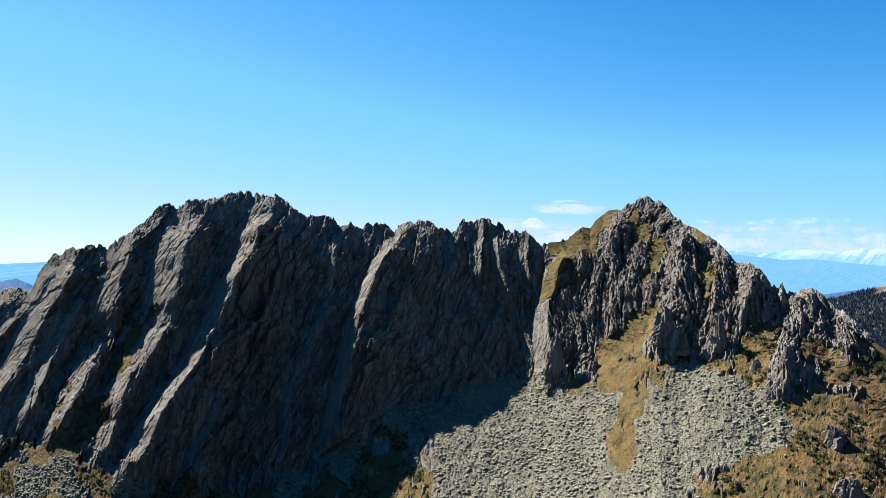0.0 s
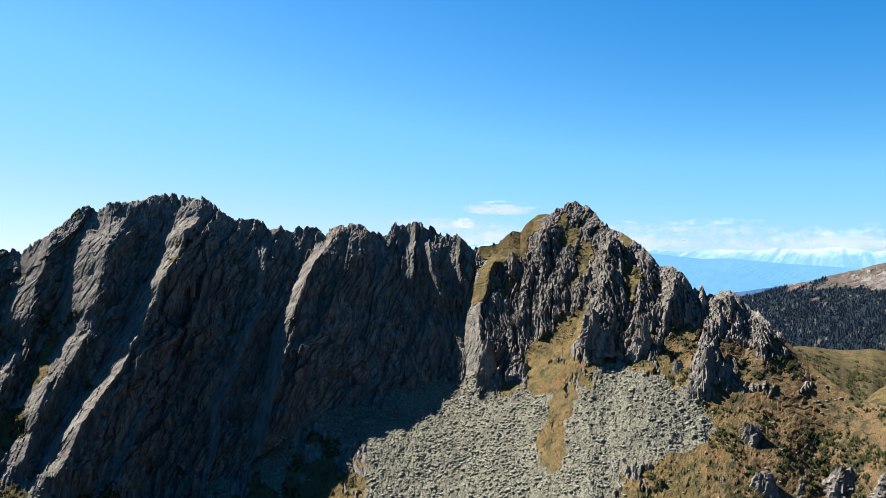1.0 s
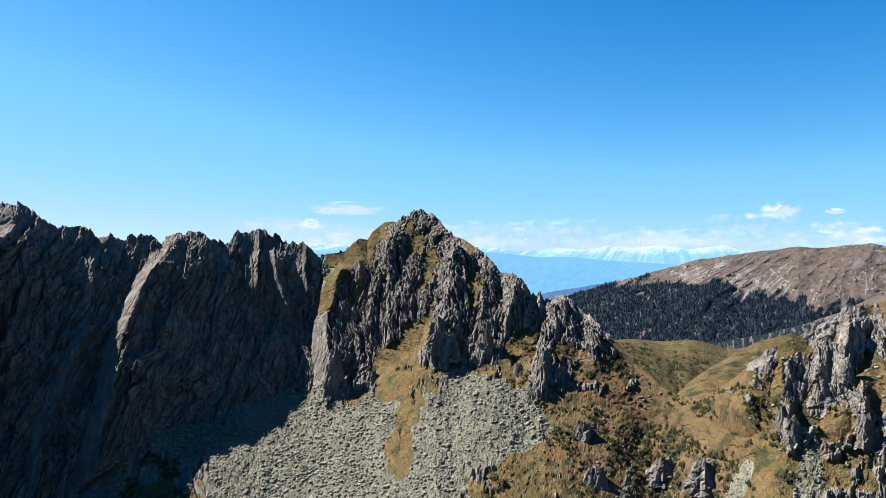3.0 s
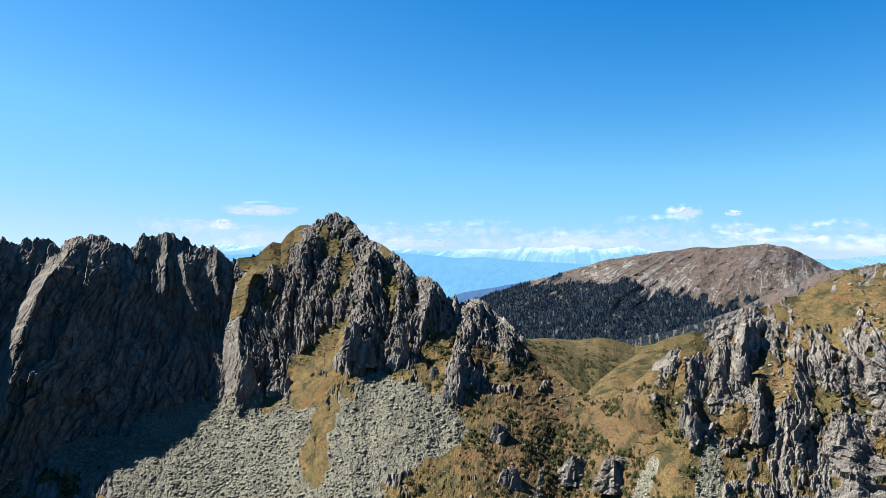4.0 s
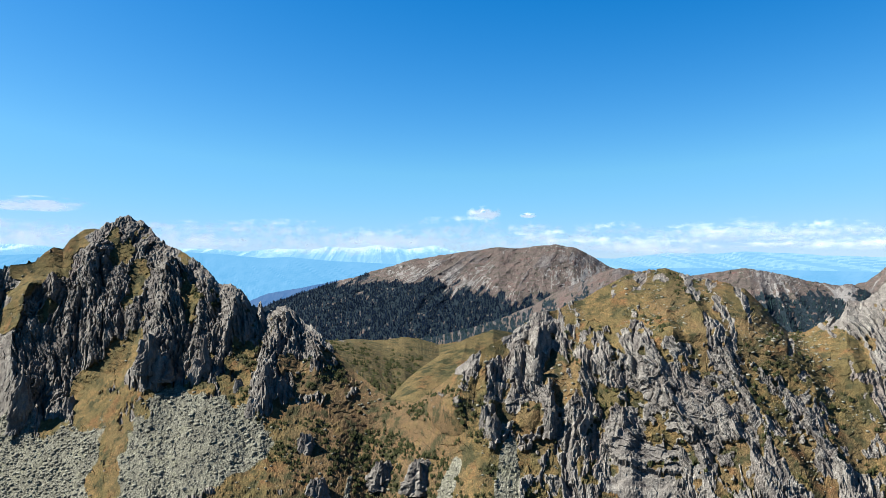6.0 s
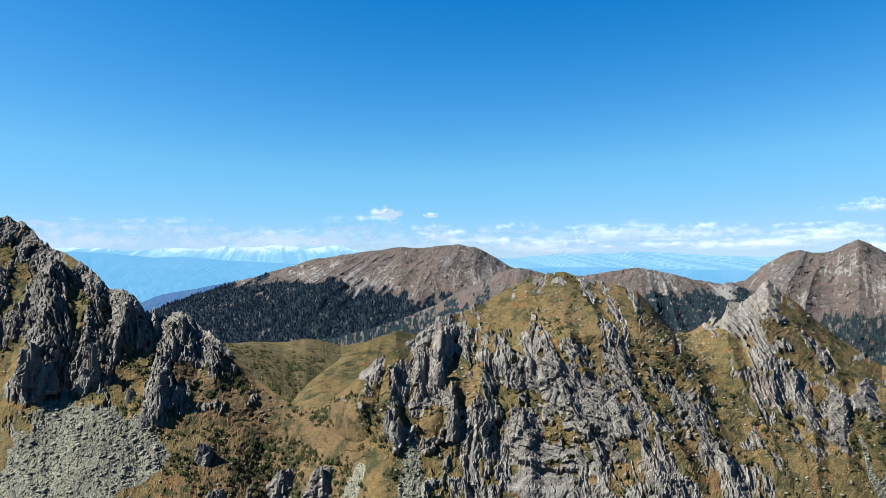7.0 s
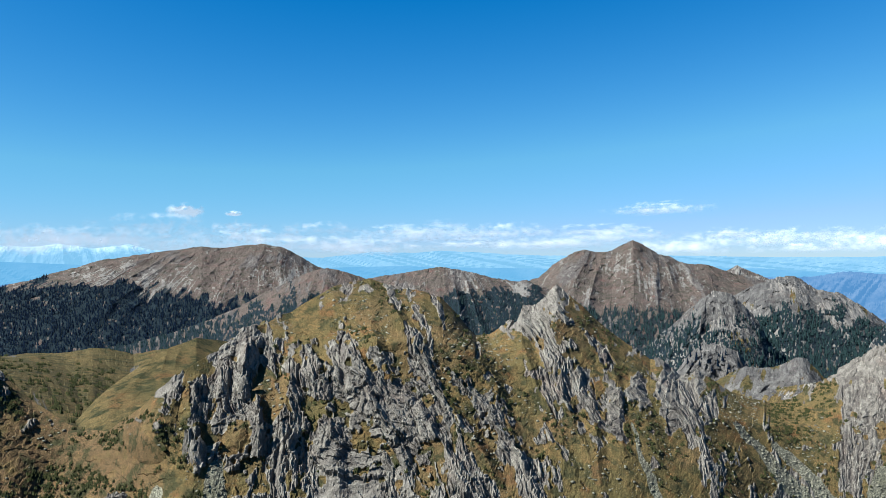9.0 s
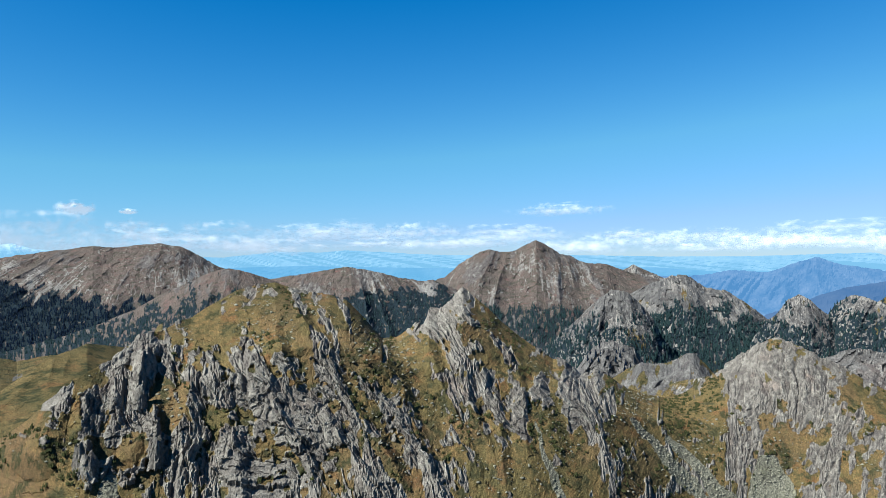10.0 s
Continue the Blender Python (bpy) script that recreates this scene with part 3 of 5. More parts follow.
# the sunny ridge: long slanting fins, steep on the side away from the sun, with turf in their lee
fins = step(43, 49, BE) * (1 - 0.75 * step(72, 78, BE))
swing = Q / 11 + 1.6 * soft_noise(Q / 28, Z / 40, 161) + 0.5 * (cloudy(S / 5, Z / 6, 163, 3) - 0.5)
swing = swing - np.floor(swing)
fin = np.where(swing < 0.82, swing / 0.82, (1 - swing) / 0.18)
fin_size = step(0.25, 0.65, soft_noise(Q / 13, Z / 26, 165))
blotch = blotch + fins * 0.75 * (cloudy(Q / 12, Z / 26, 167) - blotch)
spot = spot + fins * 0.8 * (cloudy(Q / 3.6, Z / 6.5, 169) - spot)
calm = np.interp(bearing, [-37, 24, 29, 32, 37, 41, 104], [1, 1, 0.5, 0.3, 0.3, 1, 1])
speck = cloudy(S / 2.6, Z / 2.4, 59, 3)
worth = bias + calm * (0.3 * (ribs - 0.5) + 0.6 * (ribs2 - 0.5) + 0.4 * (ribs3 - 0.5)) + (0.8 - 0.15 * fins) * (blotch - 0.5) + (1.1 + 0.5 * fins) * (spot - 0.5) + (0.8 + 0.4 * fins) * (speck - 0.5) + np.interp(bearing, [30, 45], [0.04, 0.01]) * bulge
worth += np.interp(bearing, [6, 10, 36, 42, 60, 66, 72, 75, 84, 90], [0, 0.1, 0.3, 0.36, 0.32, 0.2, 0.2, 0.3, 0.3, 0]) * spine
# turf on ledges and in gullies of the wall: bearing, height, radius
for b0, z0, wide in [(-14.3, 1, 7), (-15.7, -16, 7), (-17.2, -35, 6), (-22.7, -41, 5), (-23.6, -54, 5), (-18.1, -51, 5), (-20.1, -63, 6), (-24.7, -78, 10), (-27.7, -92, 13), (-19.7, -100, 9), (-20.9, -26, 5), (-6.7, -65, 3), (-3.6, 9, 4),
                     (12.1, 24, 5), (11.4, 11, 4), (10.2, 12, 4), (9.2, 1, 4), (8.3, -10, 4), (15.0, 17, 4), (16.3, 8, 4), (15.7, -2, 4), (10.3, -9, 3), (14.6, 26, 3), (13.6, -28, 4), (14.9, -23, 5), (16.0, -21, 4), (12.6, -34, 4)]:
    worth -= 0.9 * np.clip(1.3 - (0.45 + 1.1 * cloudy(S / 5, Z / 5, 171)) * np.hypot(S - along(b0) - 0.3 * (Z - z0), 0.6 * (Z - z0)) / wide, 0, 1)
# open turf between the ribs of the ridge, and the sheer tower
for b0, z0, wide, much in [(62.8, -19, 9, 0.5), (56.4, -4, 8, 0.4), (67.6, -15, 8, 0.5), (50.6, -2, 7, 0.4), (45.7, -41, 9, 0.5), (69.1, -31, 6, 0.5), (72.5, -15, 9, 0.4), (77.2, -40, 7, 0.6), (48.4, -25, 5, 0.4), (58.8, -10, 6, 0.3), (79, -50, 8, 0.5), (54, -1, 7, 0.3),
                           (69.3, -4, 6, -0.7), (67.6, -9, 4, -0.6), (71.2, 2, 4, -0.3), (52.5, -36, 12, -0.3), (57.5, -44, 10, -0.25), (95, -42, 16, -0.2), (98.6, -42, 6, 0.7), (96.4, -56, 6, 0.5), (93.5, -25, 3, 0.4), (94.4, -59, 6, 0.6), (89.3, -50, 9, 0.5)]:
    worth -= much * np.clip(1.4 - np.hypot(S - along(b0), Z - z0) / wide, 0, 1)
worth += fins * 0.55 * (swing - 0.5) * (0.4 + 0.6 * fin_size)
rock = step(0.38, 0.62, worth)

# rubble fans below the wall, with a strip of turf down the middle
fan_top = np.interp(bearing, [-16, -11, -3.3, 5.4, 9, 11, 12.5, 14, 16, 20, 22, 24.5, 27.2, 28], [-105, -93, -65, -50, -49, -49, -47, -43, -38, -32, -34, -37, -44.5, -60])
right_edge = np.interp(Z, [-120, -62, -58, -50, -43.5, -38, -33], [18.5, 19.5, 20.8, 25.5, 27.2, 24.5, 22])
wob = 1.6 * (cloudy(S / 9, Z / 9, 91) - 0.5)
fan = step(4.0, -4.0, Z - fan_top - 6 * wob - 9 * (cloudy(S / 5, Z / 4, 99) - 0.5)) * step(1.0, -0.6, BE - right_edge - wob - 1.6 * (cloudy(S / 4, Z / 3, 101) - 0.5)) * step(-15, -10, BE)
strip_mid = np.interp(Z, [-70, -59.5, -45, -25], [13.6, 14.1, 14.9, 15.9])
strip = step(1.3, 0.35, np.abs(BE - strip_mid + 1.0 * wob + 0.9 * (cloudy(S / 4, Z / 4, 93) - 0.5))) * step(-72, -60, Z)
tongue = step(0.5, 0.6, cloudy(S / 14, Z / 20, 95) + 0.12 * step(-66, -78, Z) * step(3, -3, BE))
scree = fan * (1 - strip) * (1 - 0.9 * tongue * step(4, -2, BE))
scree = np.maximum(scree, step(1.0, 0.5, np.abs(BE - 44.2 + wob) / np.interp(Z, [-62, -36], [2.2, 0.6])) * step(-36, -41, Z))
for b0, z0, b1, z1, wide in [(83.9, -42, 89.0, -72, 0.55), (86.4, -51, 90.2, -71, 0.6), (93.3, -62, 93.5, -76, 1.6), (76.6, -36, 78.4, -54, 0.25), (40.2, -44, 38.8, -62, 0.8), (31.8, -55, 30.9, -66, 0.4)]:
    k = (Z - z0) / (z1 - z0)
    scree = np.maximum(scree, step(1, 0.4, np.abs(BE - b0 - (b1 - b0) * k + 0.6 * wob) / (wide * np.clip(0.5 + k, 0.4, 1.6))) * step(-0.02, 0.1, k))
scree = np.maximum(scree, 0.75 * step(0.5, 0.66, cloudy(S / 16, Z / 9, 97)) * step(-0.01, -0.06, up) * step(-12, -17, BE))
rock = rock * (1 - 0.85 * step(0.3, 0.7, scree))

# relief, pushed out towards the valley
wall = step(12, 4, BE)
amount = np.clip(rock, 0, 1)
relief = bulge * np.where(up < 0, np.clip(1 + up * 5, 0, 1), 1) + 0.0 * R
relief += (2.0 - 0.8 * wall) * (ribs - 0.5) * (0.3 + 0.7 * amount) * step(-0.25, 0.05, up) * calm
# steep sunny flanks, long shaded ones
grand = step(24, 19, BE)
turn = Q / 19 + 1.4 * soft_noise(Q / 40, Z / 60, 43) + 0.35 * (soft_noise(Q / 9, Z / 14, 45) - 0.5)
turn = turn - np.floor(turn)
sunny = np.interp(bearing, [-37, -18, -14], [0.62, 0.6, 0.24])
saw = np.where(turn < sunny, turn / sunny, (1 - turn) / (1 - sunny))
relief += 0.9 * fins * (fin - 0.4) * (0.3 + 0.7 * fin_size) * (0.45 + 0.55 * amount) * step(-0.5, -0.1, up)
smooth_face = step(-14, -9, BE) * step(8.5, 5, BE) * step(24, 4, Z)
relief += (3.0 * grand - 2.2 * wall - 0.6 * smooth_face) * (saw - 0.45) * soft_noise(Q / 30, Z / 35, 47) * (0.25 + 0.75 * amount)
relief += (3.2 - 0.9 * grand - 1.2 * fins - 2.0 * step(86, 91, BE) - 1.6 * wall) * (ribs2 - 0.5) * (0.25 + 0.75 * amount) * calm + np.interp(bearing, [4, 8, 16, 30, 40, 50], [0.3, 1.0, 1.2, 1.2, 1.4, 0.8]) * (1 - 0.6 * step(86, 91, BE)) * (ribs3 - 0.3) * amount
warp = 0.9 * (cloudy(S / 6, Z / 6, 67, 2) - 0.5)
block2, block3 = slabs(Q / 2.8 + 0.5 * warp, Z / 6.0 + warp, 7, 1.3), slabs(Q / 1.4 - 0.5 * warp, Z / 2.2 + warp, 13, 1.4)
block4 = slabs(Q / 0.6, Z / 0.9 + warp, 17, 1.2)
coarse = np.interp(bearing, [-37, 6, 14, 36, 46, 104], [0.6, 0.6, 0.9, 0.9, 0.65, 0.65])
relief += coarse * amount * (1.2 * slabs(Q / 6.5 + 0.6 * warp, Z / 18 - warp, 3, 1.1) + block2 + 0.7 * block3 + 0.38 * block4) * (1 - wall)
facing = np.interp(bearing, [-37, -19, -15], [-0.7, -0.7, 1.0])
planes = 2.6 * slabs(Q / 12 + 0.3 * warp, Z / 38 - 0.4 * warp, 5, 1.3, facing) + 1.9 * slabs(Q / 5.5 + 0.3 * warp, Z / 15 - 0.4 * warp, 3, 1.3, facing) + 0.9 * slabs(Q / 2.4 + 0.3 * warp, Z / 6 + 0.4 * warp, 9, 1.3, facing) + 0.35 * block3
# the sunny flanks are clean, flat slabs
relief += amount * wall * (1 - 0.45 * smooth_face) * (1 - 0.72 * flank) * planes
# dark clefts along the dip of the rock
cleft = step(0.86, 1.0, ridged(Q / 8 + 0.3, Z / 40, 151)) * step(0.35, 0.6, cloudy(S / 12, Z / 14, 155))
relief -= 2.4 * coarse * amount * (1 - 0.8 * flank * wall) * cleft * step(-0.2, 0.1, up)
crack = step(0.16, 0.0, joints(Q / 5.0 + 0.5 * warp, Z / 17 + 0.6 * warp, 81)) + 0.6 * step(0.2, 0.0, joints(Q / 2.2 + 0.5 * warp, Z / 5.5 + 0.6 * warp, 85))
relief -= 1.1 * amount * (1 - 0.6 * flank * wall) * np.minimum(crack, 1.2) * np.interp(bearing, [-37, 8, 14, 40, 104], [1.2, 1.2, 0.9, 0.7, 0.7])
# cleft shade put into the rock colour; the peak and pale cliff also darker
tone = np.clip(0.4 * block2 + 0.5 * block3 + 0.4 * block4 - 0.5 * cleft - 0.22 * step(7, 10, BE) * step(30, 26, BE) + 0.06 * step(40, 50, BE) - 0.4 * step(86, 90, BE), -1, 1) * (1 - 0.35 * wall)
relief += 1.3 * (1 - 0.8 * flank * wall) * (blotch - 0.5) + (1 - amount) * (0.9 * (cloudy(S / 3.5, Z / 2.5, 61) - 0.5) + 0.25 * slabs(S / 1.6, Z / 1.1, 63))
relief += scree * (0.3 * np.abs(slabs(S / 1.4, Z / 1.1, 19)) + 0.5 * (cloudy(S / 7, Z / 5, 107) - 0.5))
keep = np.where(row > rows_at[4], 0.3, np.where(row < rows_at[1], 0.0, 1.0)) * np.where(up > 0, 1 - 0.55 * step(0.8, 1.0, up), 1)
# pushed out square to the slope, not just level, so that gentle ground stays whole
dr, dz = np.gradient(R, axis=0), np.gradient(Z, axis=0)
steep = np.clip(dz / np.hypot(dr, dz), 0.25, 1)
relief = relief * np.interp(bearing, [-37, 30, 40, 45, 66, 70, 75, 87, 91, 104], [0.9, 0.9, 0.75, 0.72, 0.72, 0.64, 0.5, 0.4, 0.4, 0.45])
RR = R - relief * keep * steep
lift = relief * keep * np.sqrt(1 - steep**2) * (1 - step(0.7, 1.0, up))
teeth = amount * step(0.86, 1.0, up) * step(rows_at[4] + 12, rows_at[4], row)
ZZ = Z + lift + teeth * (1.2 * slabs(S / 4.5, row / 30, 29, 0.5) + 0.8 * slabs(S / 1.9, row / 18, 31, 0.4)) * np.interp(bearing, [-37, 8, 11, 29, 40, 104], [1, 1, 0.6, 0.8, 0.5, 0.6])
ZZ = ZZ + 0.35 * amount * slabs(S / 2.2, Z / 2.6, 41)
X, Y = RR * np.sin(np.radians(BE)), RR * np.cos(np.radians(BE))


# reddish heather over the saddle and in strips below the peak
heath = step(24, 29, BE + 4 * (blotch - 0.5)) * step(42, 37, BE + 4 * (blotch - 0.5)) + 0.5 * step(0.5, 0.62, cloudy(S / 15, Z / 12, 187)) * step(10, 20, BE)
heath = np.clip(heath, 0, 0.9)


def column(b):
    return int(np.searchsorted(bearing, b))


def land(name, label, category, r0, r1, *pieces):
    """A mountain of one or more pieces (part name, from bearing, to bearing), under one Empty at its foot."""
    mid = 0.5 * (pieces[0][1] + pieces[-1][2])
    c = column(mid)
    root = tagged(new(name), label, category)
    root.location = (X[r0, c], Y[r0, c], ZZ[r0, c])
    for part_name, b0, b1 in pieces:
        c, r = slice(column(b0), column(b1) + 1), slice(r0, r1 + 1)
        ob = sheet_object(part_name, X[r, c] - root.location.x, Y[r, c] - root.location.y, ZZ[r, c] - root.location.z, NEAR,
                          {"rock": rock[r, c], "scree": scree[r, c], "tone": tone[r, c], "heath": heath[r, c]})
        ob.parent = root
    return root


top_row, foot_row = len(R) - 1, rows_at[2]
rock_wall = land("rock_wall", "dark jagged rock wall with steep shaded buttresses", "cliff", foot_row, top_row,
                 ("end_buttress", -37, -28.5), ("buttress", -28.5, -20.2), ("main_buttress", -20.2, -10), ("tooth", -10, -4.2), ("tooth", -4.2, 0.8), ("tooth", 0.8, 5.3), ("notched_crest", 5.3, 10))
peak = land("pointed_peak", "pointed rocky peak with golden turf in its gullies", "mountain", foot_row, top_row,
            ("summit", 10, 17.4), ("shoulder", 17.4, 21.8), ("pinnacle_crest", 21.8, 25.3), ("end_knob", 25.3, 29))
scree_slope = land("scree_slope", "pale grey scree slope with a strip of brown turf", "scree", 0, foot_row, ("rubble_foot", -37, -14), ("scree_fan", -14, 14.5), ("scree_fan", 14.5, 28))
saddle = land("grassy_saddle", "low saddle of brown alpine turf between two ridges", "saddle", foot_row, top_row, ("saddle_turf", 29, 32.5), ("saddle_turf", 32.5, 36.5), ("saddle_turf", 36.5, 40))
saddle_slope = land("turf_slope", "brown turf slope with juniper and small outcrops", "slope", 0, foot_row, ("slope_turf", 28, 34), ("slope_turf", 34, 40))
ridge = land("ribbed_ridge", "sunlit grey ridge of slanting rock ribs and turf", "mountain", 0, top_row,
             ("spur", 40, 46), ("rib_face", 46, 52), ("summit", 52, 58.5), ("flank", 58.5, 66))
tower = land("tower_ridge", "ridge with a pale rock tower and grassy flank", "mountain", 0, top_row, ("rock_tower", 66, 73.2), ("flank", 73.2, 84))
pale_cliff = land("pale_cliff", "pale grey fissured cliff above a turf pass", "cliff", 0, top_row, ("pass", 84, 89), ("cliff_face", 89, 104))

# ---- hills and mountains behind ----
def hill(name, label, material, crest, crest_range, base_range, base_height, columns, rows, relief=40.0, rocky=0.5, seed=1, category="mountain",
         tree_line=None, cut=0.35, range_end=None, waver=1.0, thick=1.0, taper=0.06, streaks=1.0, ragged=1.0, summit=None, fold=1.0, parts=(), gaps=0.66, tilt=0.0):
    """A mountain from its skyline (bearing, degrees above the level), its crest's and base's range and its base's height."""
    c = np.array(crest, float)
    b = np.linspace(c[0, 0], c[-1, 0], columns)
    el = np.interp(b, c[:, 0], c[:, 1])
    cr = np.linspace(crest_range, range_end or crest_range, columns)
    cz = cr * np.tan(np.radians(el)) + 8
    ends = step(0.0, taper, (b - b[0]) / (b[-1] - b[0])) * step(0.0, taper, (b[-1] - b) / (b[-1] - b[0])) if taper else 1.0
    cz = base_height + (cz - base_height) * ends
    v = np.linspace(0, 1, rows)[:, None]
    r = base_range + (cr - base_range) * v**0.9
    z = base_height + (cz - base_height) * v**1.15
    s = np.radians(b - b[0]) * crest_range + 0 * v
    # fall lines fan out from the summit
    head = c[np.argmax(c[:, 1]), 0] if summit is None else summit
    high = max(abs(cz.max() - base_height), 30.0)
    q = (s - np.radians(head - b[0]) * crest_range) * high / (0.55 * high + 0.75 * np.abs(cz.max() - z))
    q = q + 0.5 * relief * (cloudy(s / (2 * relief), z / (1.5 * relief), seed + 71, 3) - 0.5)
    big = ridged(q / (relief * 9), v * 1.6, seed)
    mid = ridged(q / (relief * 2.4), v * 1.8, seed + 5)
    gully = ridged(q / (relief * 0.9), v * 2.2, seed + 7)
    small = cloudy(s / (relief * 0.9), v * 14, seed + 9)
    fade = np.sin(np.pi * np.clip(v, 0, 1) ** 1.3) * 0.9 + 0.1
    r = r - relief * fade * (fold * (2.4 * (big - 0.5) + 1.7 * (mid - 0.5)) + min(0.75, 0.25 + 0.5 * fold) * (gully - 0.5) + 0.5 * (small - 0.5)) - 0.18 * relief * rocky * slabs(q / (relief * 0.35), v * 22, seed + 2)
    z = z + waver * relief * 0.10 * (cloudy(s / (relief * 0.7), v * 9, seed + 3) - 0.5) * v + waver * relief * 0.05 * rocky * slabs(s / (relief * 0.25), v * 30, seed + 4)
    z = z + tilt * (np.clip(b, 26, 37) - 32) * np.sin(np.pi * np.clip(v, 0, 1)) ** 0.8
    lam = relief
    worth = rocky + 0.5 * (mid - 0.5) + 0.7 * (cloudy(s / lam, z / (0.7 * lam), seed + 21, 5) - 0.5) + 0.5 * (cloudy(q / (0.2 * lam), z / (0.6 * lam), seed + 23, 4) - 0.5)
    rocks = step(cut + 0.05, cut + 0.35, worth)
    where = 1.1 * (cloudy(s / (1.5 * lam), z / (1.1 * lam), seed + 33) - 0.5)
    pale = np.clip(0.8 * streaks, 0, 1) * step(0.66 - 0.09 * (streaks - 1), 0.78 - 0.09 * (streaks - 1), cloudy(q / (0.06 * lam), z / (0.7 * lam), seed + 31, 4) + where) * step(0.15, 0.4, v)
    pale = np.maximum(pale, 0.8 * streaks * step(0.68, 0.75, cloudy(s / (0.12 * lam), z / (0.09 * lam), seed + 35, 3) + 0.5 * where))
    tone = np.clip(slabs(q / (0.3 * lam), z / (0.4 * lam), seed + 61), -1, 1) * 0.8
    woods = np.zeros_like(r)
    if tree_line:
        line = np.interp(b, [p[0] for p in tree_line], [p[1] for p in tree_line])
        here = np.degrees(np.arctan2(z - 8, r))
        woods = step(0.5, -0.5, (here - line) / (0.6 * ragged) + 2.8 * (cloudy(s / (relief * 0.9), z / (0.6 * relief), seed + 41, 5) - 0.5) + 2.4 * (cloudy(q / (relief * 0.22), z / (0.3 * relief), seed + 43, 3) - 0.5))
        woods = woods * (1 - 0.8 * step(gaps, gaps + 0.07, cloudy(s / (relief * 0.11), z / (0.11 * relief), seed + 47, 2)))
    # the far side, falling away
    r = np.concatenate([r, r[-1:] + 0.12 * cr, r[-1:] + 0.3 * cr])
    z = np.concatenate([z, z[-1:] - 0.06 * cr, np.full((1, columns), -360.0)])
    pad = lambda g: np.concatenate([g + 0 * r[:rows], np.repeat((g + 0 * r[:rows])[-1:], 2, 0)])
    x, y = r * np.sin(np.radians(b)), r * np.cos(np.radians(b))
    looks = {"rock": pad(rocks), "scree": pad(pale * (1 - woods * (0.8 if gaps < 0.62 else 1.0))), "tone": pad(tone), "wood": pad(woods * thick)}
    if parts:
        ob = new(name)
        for part_name, b0, b1 in parts:
            cs = slice(int(np.searchsorted(b, b0)), min(int(np.searchsorted(b, b1)) + 1, columns))
            piece = sheet_object(part_name, x[:, cs], y[:, cs], z[:, cs], material, {k: g[:, cs] for k, g in looks.items()})
            piece.parent = ob
    else:
        ob = sheet_object(name, x, y, z, material, looks)
    tagged(ob, label, category)
    return x[:rows], y[:rows], z[:rows], woods


def forest(name, label, fields, count, height, seed, low=0.5, low_growth=False, needles=None):
    """Spruces where the woods grow, in one mesh."""
    x, y, z, woods = fields
    rng = np.random.default_rng(seed)
    n = count * 14
    i, j = rng.integers(0, x.shape[0] - 1, n), rng.integers(0, x.shape[1] - 1, n)
    # even over the ground, not over the rows
    area = np.abs(np.diff(x, axis=1)[:-1] + 0) + np.abs(np.diff(y, axis=1)[:-1])
    rise = np.hypot(np.hypot(np.diff(x, axis=0)[:, :-1], np.diff(y, axis=0)[:, :-1]), np.diff(z, axis=0)[:, :-1])
    w = (area * rise)
    w = w / np.percentile(w, 97)
    ok = (rng.random(n) < w[i, j]) & (rng.random(n) < np.clip((woods[i, j] - low) / (1 - low), 0, 1))
    i, j = i[ok][:count], j[ok][:count]
    u, t = rng.random((2, len(i)))
    at = [g[i, j] * (1 - u) * (1 - t) + g[i, j + 1] * u * (1 - t) + g[i + 1, j] * (1 - u) * t + g[i + 1, j + 1] * u * t for g in (x, y, z)]
    size = height * (0.6 + 0.7 * rng.random(len(i)))
    ob = new(name, joined(name, [shrub_shape(k) if low_growth else spruce_shape(k, 2 if count > 1500 else 3) for k in range(6)], np.stack(at, -1), size, rng.random(len(i)) * 6.28, SHRUB if low_growth else needles or HAZED_SPRUCE))
    return tagged(ob, label, "forest", kind="stuff")


# bluish base colours and glow: the haze is put into each material
FAR_RANGE = haze_material("far_range", (0.03, 0.05, 0.07), (0.13, 0.15, 0.16), (0.060, 0.165, 0.275), 0.84, 230.0)
ALPS = haze_material("far_alps", (0.03, 0.05, 0.08), (0.16, 0.18, 0.2), (0.10, 0.215, 0.32), 0.78, 130.0, snow=(125.0, 185.0))
HAZE_BLUE = haze_material("haze_blue_range", (0.012, 0.02, 0.03), (0.06, 0.065, 0.07), (0.028, 0.070, 0.155), 0.78, 120.0)
HAZE_PALE_BLUE = haze_material("haze_pale_blue_range", (0.02, 0.03, 0.045), (0.13, 0.13, 0.135), (0.043, 0.112, 0.225), 0.78, 90.0)

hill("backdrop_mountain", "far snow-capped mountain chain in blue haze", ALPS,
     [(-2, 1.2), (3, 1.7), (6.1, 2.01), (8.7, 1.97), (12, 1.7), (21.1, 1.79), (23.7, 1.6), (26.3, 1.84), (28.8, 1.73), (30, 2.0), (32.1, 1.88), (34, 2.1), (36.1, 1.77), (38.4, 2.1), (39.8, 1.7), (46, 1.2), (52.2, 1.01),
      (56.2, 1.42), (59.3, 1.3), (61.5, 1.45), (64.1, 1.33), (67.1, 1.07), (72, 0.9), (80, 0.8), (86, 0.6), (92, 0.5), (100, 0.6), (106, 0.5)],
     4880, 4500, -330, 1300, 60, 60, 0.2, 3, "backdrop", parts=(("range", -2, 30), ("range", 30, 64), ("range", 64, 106)))
